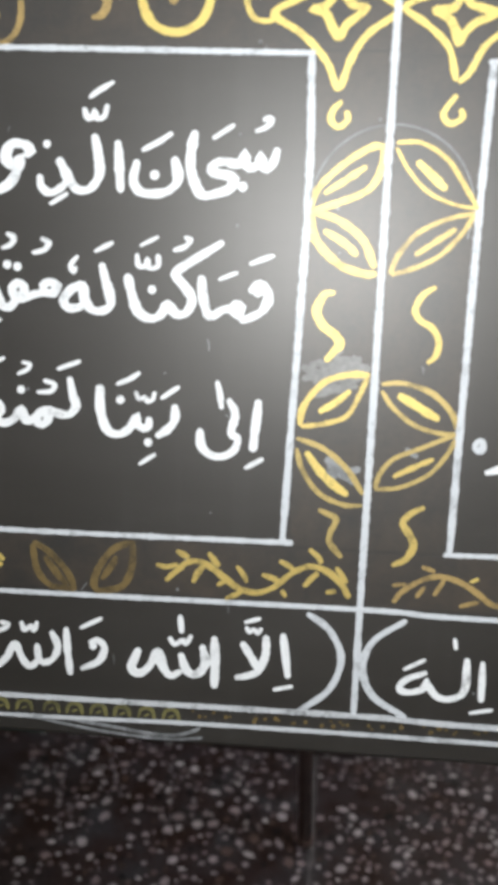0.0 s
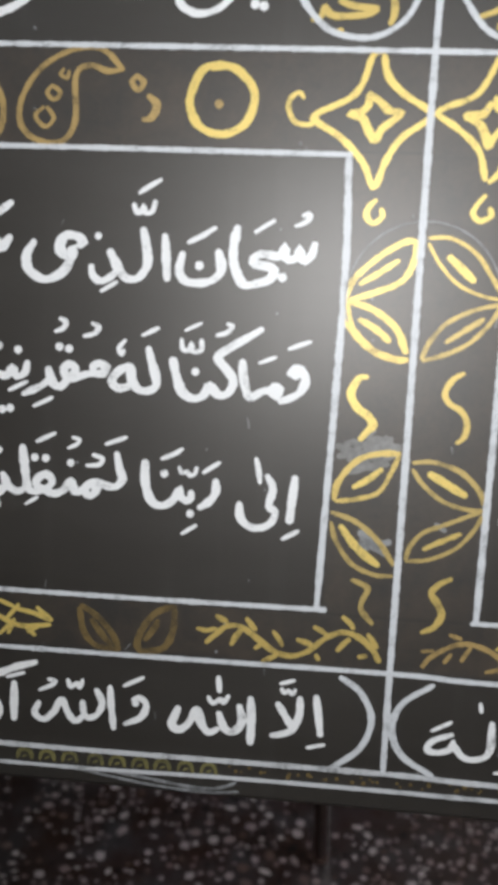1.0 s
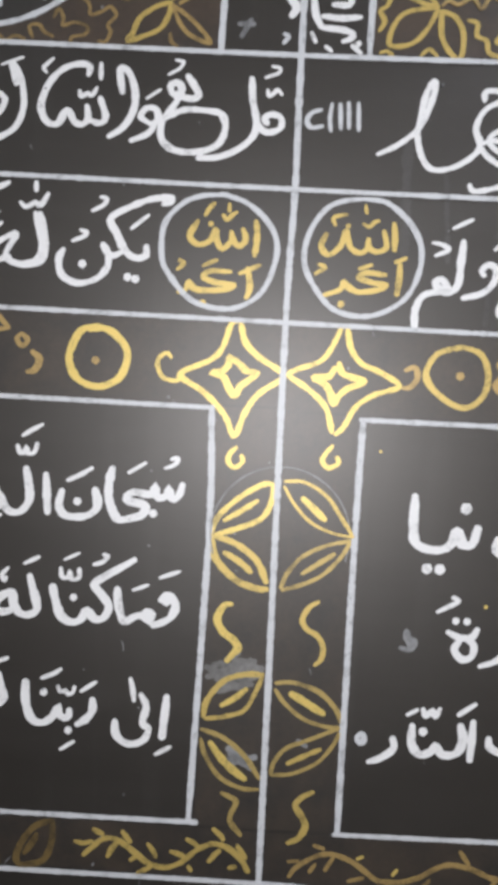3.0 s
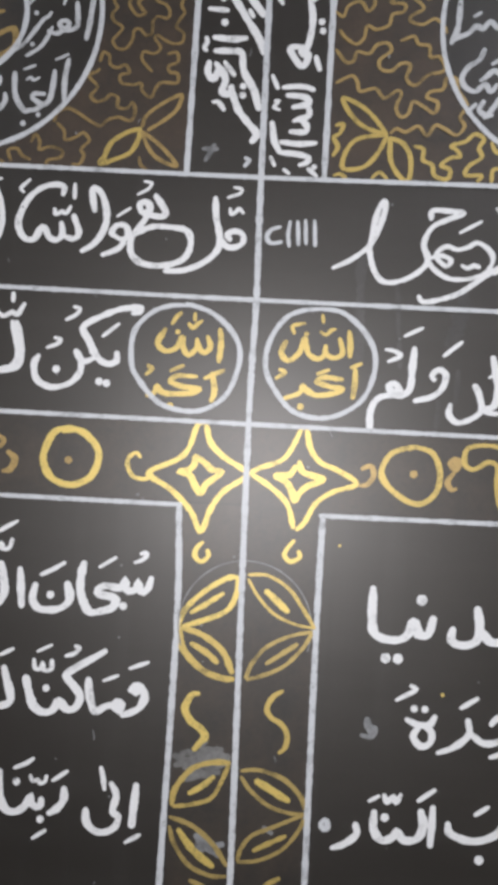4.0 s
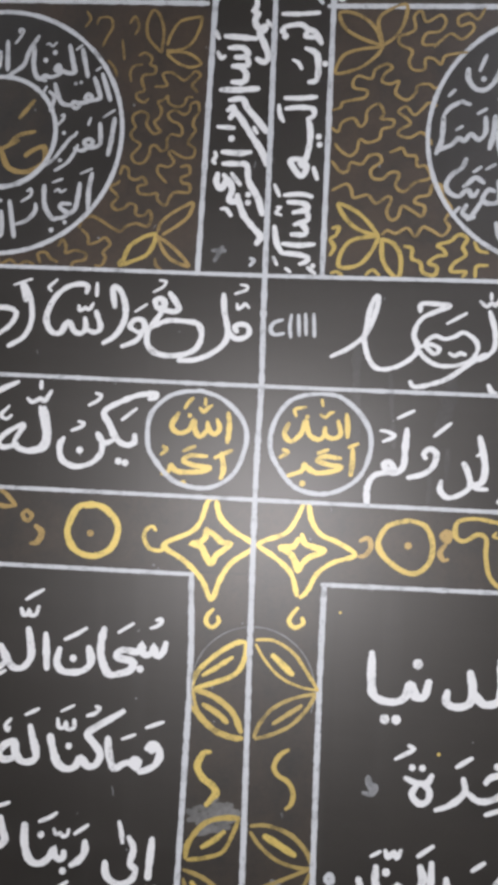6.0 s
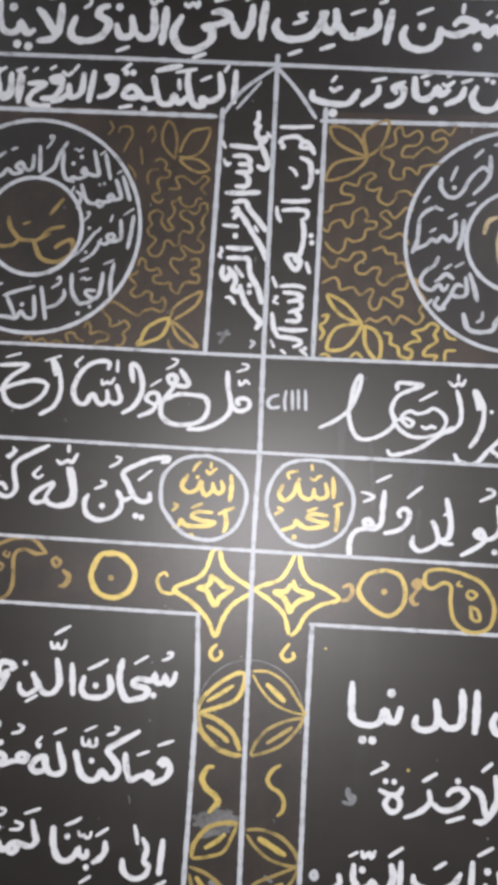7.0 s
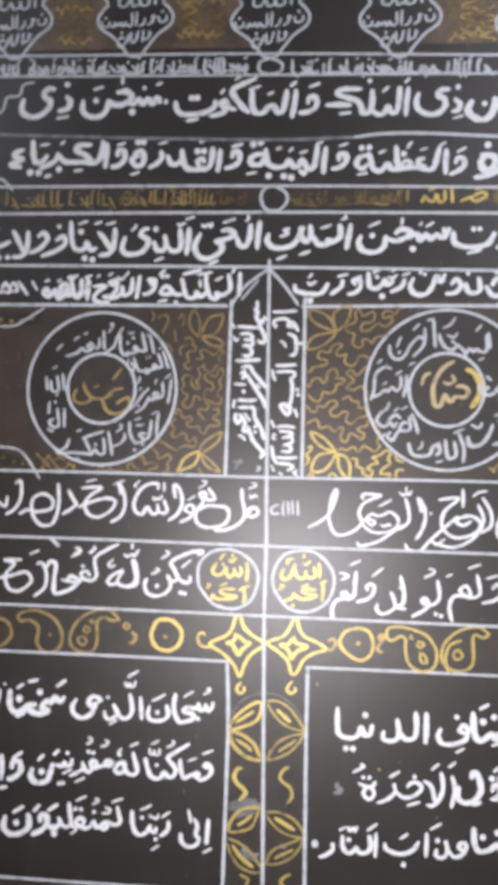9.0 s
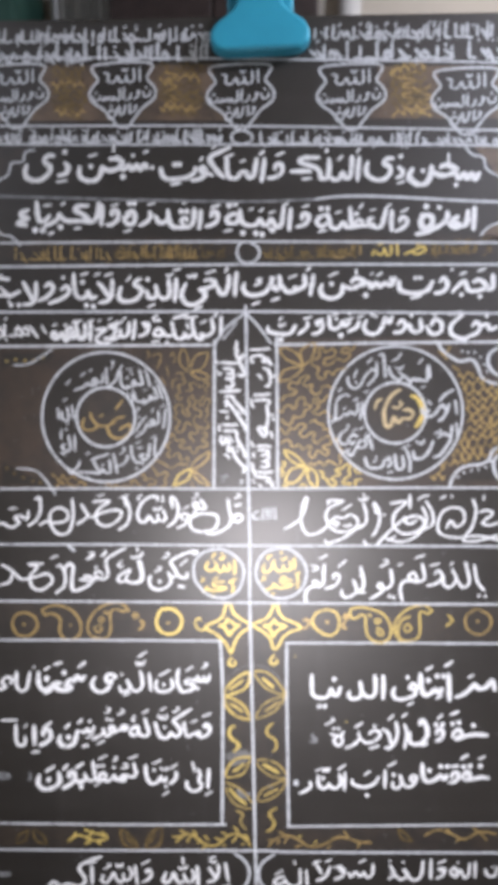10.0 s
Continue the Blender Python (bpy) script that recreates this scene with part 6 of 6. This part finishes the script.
GROUT = plain("crumbling_grey_grout", (0.095, 0.082, 0.08), 0.8, 70.0, 0.9)
rng = random.Random(3)
left, right = [], []
for k in range(180):
    y = 0.05 + 1.44 * k / 179
    swell = 0.004 + 0.004 * noise.noise((y * 14, 3.1, 0))
    left.append((joint_x(y) - swell - rng.uniform(-0.002, 0.004), y, 0.0008))
    right.append((joint_x(y) + swell + rng.uniform(-0.002, 0.004), y, 0.0008))
tagged(mesh_object("joint", left + right, [(k, 180 + k, 181 + k, k + 1) for k in range(179)], GROUT, floor), "thin crumbling grout joint")
# marble chips: a few shapes shared by many, each with its own place, turn and size
rng = random.Random(11)


def chip_ring(rng, r):
    k = rng.choice((4, 4, 5, 5, 6))
    start = rng.uniform(0, 6.28)
    squash = rng.uniform(0.4, 0.95)
    return [(r * rng.uniform(0.7, 1.2) * math.cos(start + 6.28 * i / k), squash * r * rng.uniform(0.7, 1.2) * math.sin(start + 6.28 * i / k)) for i in range(k)]


shapes = []
for _ in range(12):
    ring = chip_ring(rng, 1.0)
    n = len(ring)
    me = bpy.data.meshes.new("marble_chip")
    me.from_pydata([(x, y, 0.06) for x, y in ring] + [(x * 1.08, y * 1.08, -0.1) for x, y in ring], [],
                   [tuple(range(n))] + [(i, n + i, n + (i + 1) % n, (i + 1) % n) for i in range(n)])
    me.materials.append(CHIP_ONE)
    shapes.append(me)
places, cells = [], collections.defaultdict(list)
for _ in range(20000):
    x, y = rng.uniform(-1.5, 1.3), rng.uniform(0.05, 1.48)
    r = min(0.016, max(0.004, rng.lognormvariate(-4.70, 0.38)))
    if abs(x - joint_x(y)) < r + 0.004 or noise.noise((x * 6, y * 6, 0)) < rng.uniform(-0.7, 0.15):
        continue
    i, k = int(x / 0.03 + 100), int(y / 0.03)
    near = [q for a in (-1, 0, 1) for b in (-1, 0, 1) for q in cells[i + a, k + b]]
    if all(math.hypot(q[0] - x, q[1] - y) > (q[2] + r) * 0.96 for q in near):
        places.append((x, y, r))
        cells[i, k].append((x, y, r))
verts, faces, singles = [], [], 0
for x, y, r in places:
    if singles < 300 and -0.50 < x < 0.42 and 0.66 < y < 1.12 and r > 0.0060:
        singles += 1
        ob = new("marble_chip", rng.choice(shapes))
        ob.parent = floor
        ob.matrix_local = pose(x, y, 0, 0, 0, rng.uniform(0, 360)) @ Matrix.Diagonal((r, r, 0.006, 1))
        continue
    ring = chip_ring(rng, r)
    base = len(verts)
    verts += [(x + a, y + b, 0.0004) for a, b in ring]
    faces.append(tuple(base + i for i in range(len(ring))))
for i in range(186):  # the rest of the floor, on a loose grid
    for k in range(146):
        x, y = -2.58 + 0.028 * i + rng.uniform(-0.008, 0.008), -2.58 + 0.028 * k + rng.uniform(-0.008, 0.008)
        if (-1.52 < x < 1.32 and y > 0.03) or rng.random() < 0.12:
            continue
        ring = chip_ring(rng, rng.uniform(0.005, 0.0115))
        base = len(verts)
        verts += [(x + a, y + b, 0.0004) for a, b in ring]
        faces.append(tuple(base + q for q in range(len(ring))))
bed = mesh_object("marble_chips", verts, faces, CHIP, floor)
tagged(bed, "pale marble chips set in the terrazzo", kind="stuff")

# ---- what stands behind the board, seen over its upper edge ----
WHITE_CLOTH = plain("white_curtain_cloth", (0.75, 0.75, 0.73), 0.9, 6.0, 0.05)
GREEN_PAINT = plain("dark_green_paint", (0.03, 0.085, 0.065), 0.5, 5.0, 0.2)
DARK_WOOD = plain("dark_wood", (0.03, 0.02, 0.018), 0.45, 20.0, 0.35)


def cupboard(x0, x1, y0, y1, h, mat, label):
    thing = new("cupboard")
    thing.matrix_world = pose((x0 + x1) / 2, (y0 + y1) / 2, 0)
    w, d = (x1 - x0) / 2, (y1 - y0) / 2
    part("body", box_bm(-w, w, -d + 0.02, d, 0.0, h, 0.004), mat, thing)
    for s in (-1, 1):
        door = part("door", box_bm(min(0.003 * s, w * s - 0.004 * s), max(0.003 * s, w * s - 0.004 * s), -d, -d + 0.019, 0.06, h - 0.02, 0.004), mat, thing)
        part("handle", box_bm(s * 0.04 - 0.008, s * 0.04 + 0.008, -d - 0.025, -d + 0.002, h * 0.5, h * 0.5 + 0.12, 0.004), DARK_STEEL, door)
    return tagged(thing, label, "cupboard")


cupboard(-1.50, -0.70, 1.20, 1.48, 2.92, GREEN_PAINT, "tall dark green painted cupboard against the wall")
cupboard(-0.43, 0.16, 1.20, 1.48, 2.92, DARK_WOOD, "tall dark wooden cupboard against the wall")

curtain = bmesh.new()
cols = 60
for z in (0.05, 2.9):
    for i in range(cols + 1):
        x = -0.66 + 0.21 * i / cols
        curtain.verts.new((x, 1.42 + 0.02 * math.sin(i * 0.95) + 0.006 * math.sin(i * 2.3), z))
curtain.verts.ensure_lookup_table()
for i in range(cols):
    curtain.faces.new([curtain.verts[k] for k in (i, i + 1, cols + 2 + i, cols + 1 + i)])
solid = part("curtain", curtain, WHITE_CLOTH, None)
thick = solid.modifiers.new("cloth", "SOLIDIFY")
thick.thickness = 0.004
tagged(solid, "white cloth curtain hanging in folds beside the cupboards", "curtain")
tube("curtain_rod", (-0.67, 1.42, 2.91), (-0.445, 1.42, 2.91), 0.010, DARK_STEEL, solid)

roll = tube("paper_roll", (0.20, 1.40, 0.036), (0.27, 1.44, 2.97), 0.035, WHITE_CLOTH, None)
tagged(roll, "long white paper roll leaning against the plaster wall", "paper roll")

# unseen fittings, made up to carry the two added ceiling lamps
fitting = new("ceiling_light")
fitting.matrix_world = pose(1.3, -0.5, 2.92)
tagged(fitting, "added white ceiling light, out of view, with a glowing round diffuser", "ceiling light", group="ceiling lights")
GLOW, nt, p = material("added_light_glow")
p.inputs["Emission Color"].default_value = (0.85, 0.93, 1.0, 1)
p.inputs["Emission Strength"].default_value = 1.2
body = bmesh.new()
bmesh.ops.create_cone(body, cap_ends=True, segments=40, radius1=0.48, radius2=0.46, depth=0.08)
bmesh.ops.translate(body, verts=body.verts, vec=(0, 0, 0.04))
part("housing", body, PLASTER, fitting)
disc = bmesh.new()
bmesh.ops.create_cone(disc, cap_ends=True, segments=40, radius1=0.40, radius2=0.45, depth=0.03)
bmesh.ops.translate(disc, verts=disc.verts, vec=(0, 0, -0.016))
part("diffuser", disc, GLOW, fitting, "glowing diffuser of the added light")
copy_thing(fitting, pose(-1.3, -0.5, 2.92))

# globe and holder invented for the added lamp behind the board
hanging = new("ceiling_bulb")
hanging.matrix_world = pose(1.15, 0.55, 3.0)
tagged(hanging, "added small glowing globe bulb in a white ceiling holder, out of view", "ceiling light")
holder = bmesh.new()
bmesh.ops.create_cone(holder, cap_ends=True, segments=24, radius1=0.025, radius2=0.045, depth=0.05)
bmesh.ops.translate(holder, verts=holder.verts, vec=(0, 0, -0.026))
part("holder", holder, PLASTER, hanging)
globe = bmesh.new()
bmesh.ops.create_uvsphere(globe, u_segments=24, v_segments=16, radius=0.05)
bmesh.ops.translate(globe, verts=globe.verts, vec=(0, 0, -0.096))
part("globe", globe, GLOW, hanging, "glowing glass globe of the added bulb")
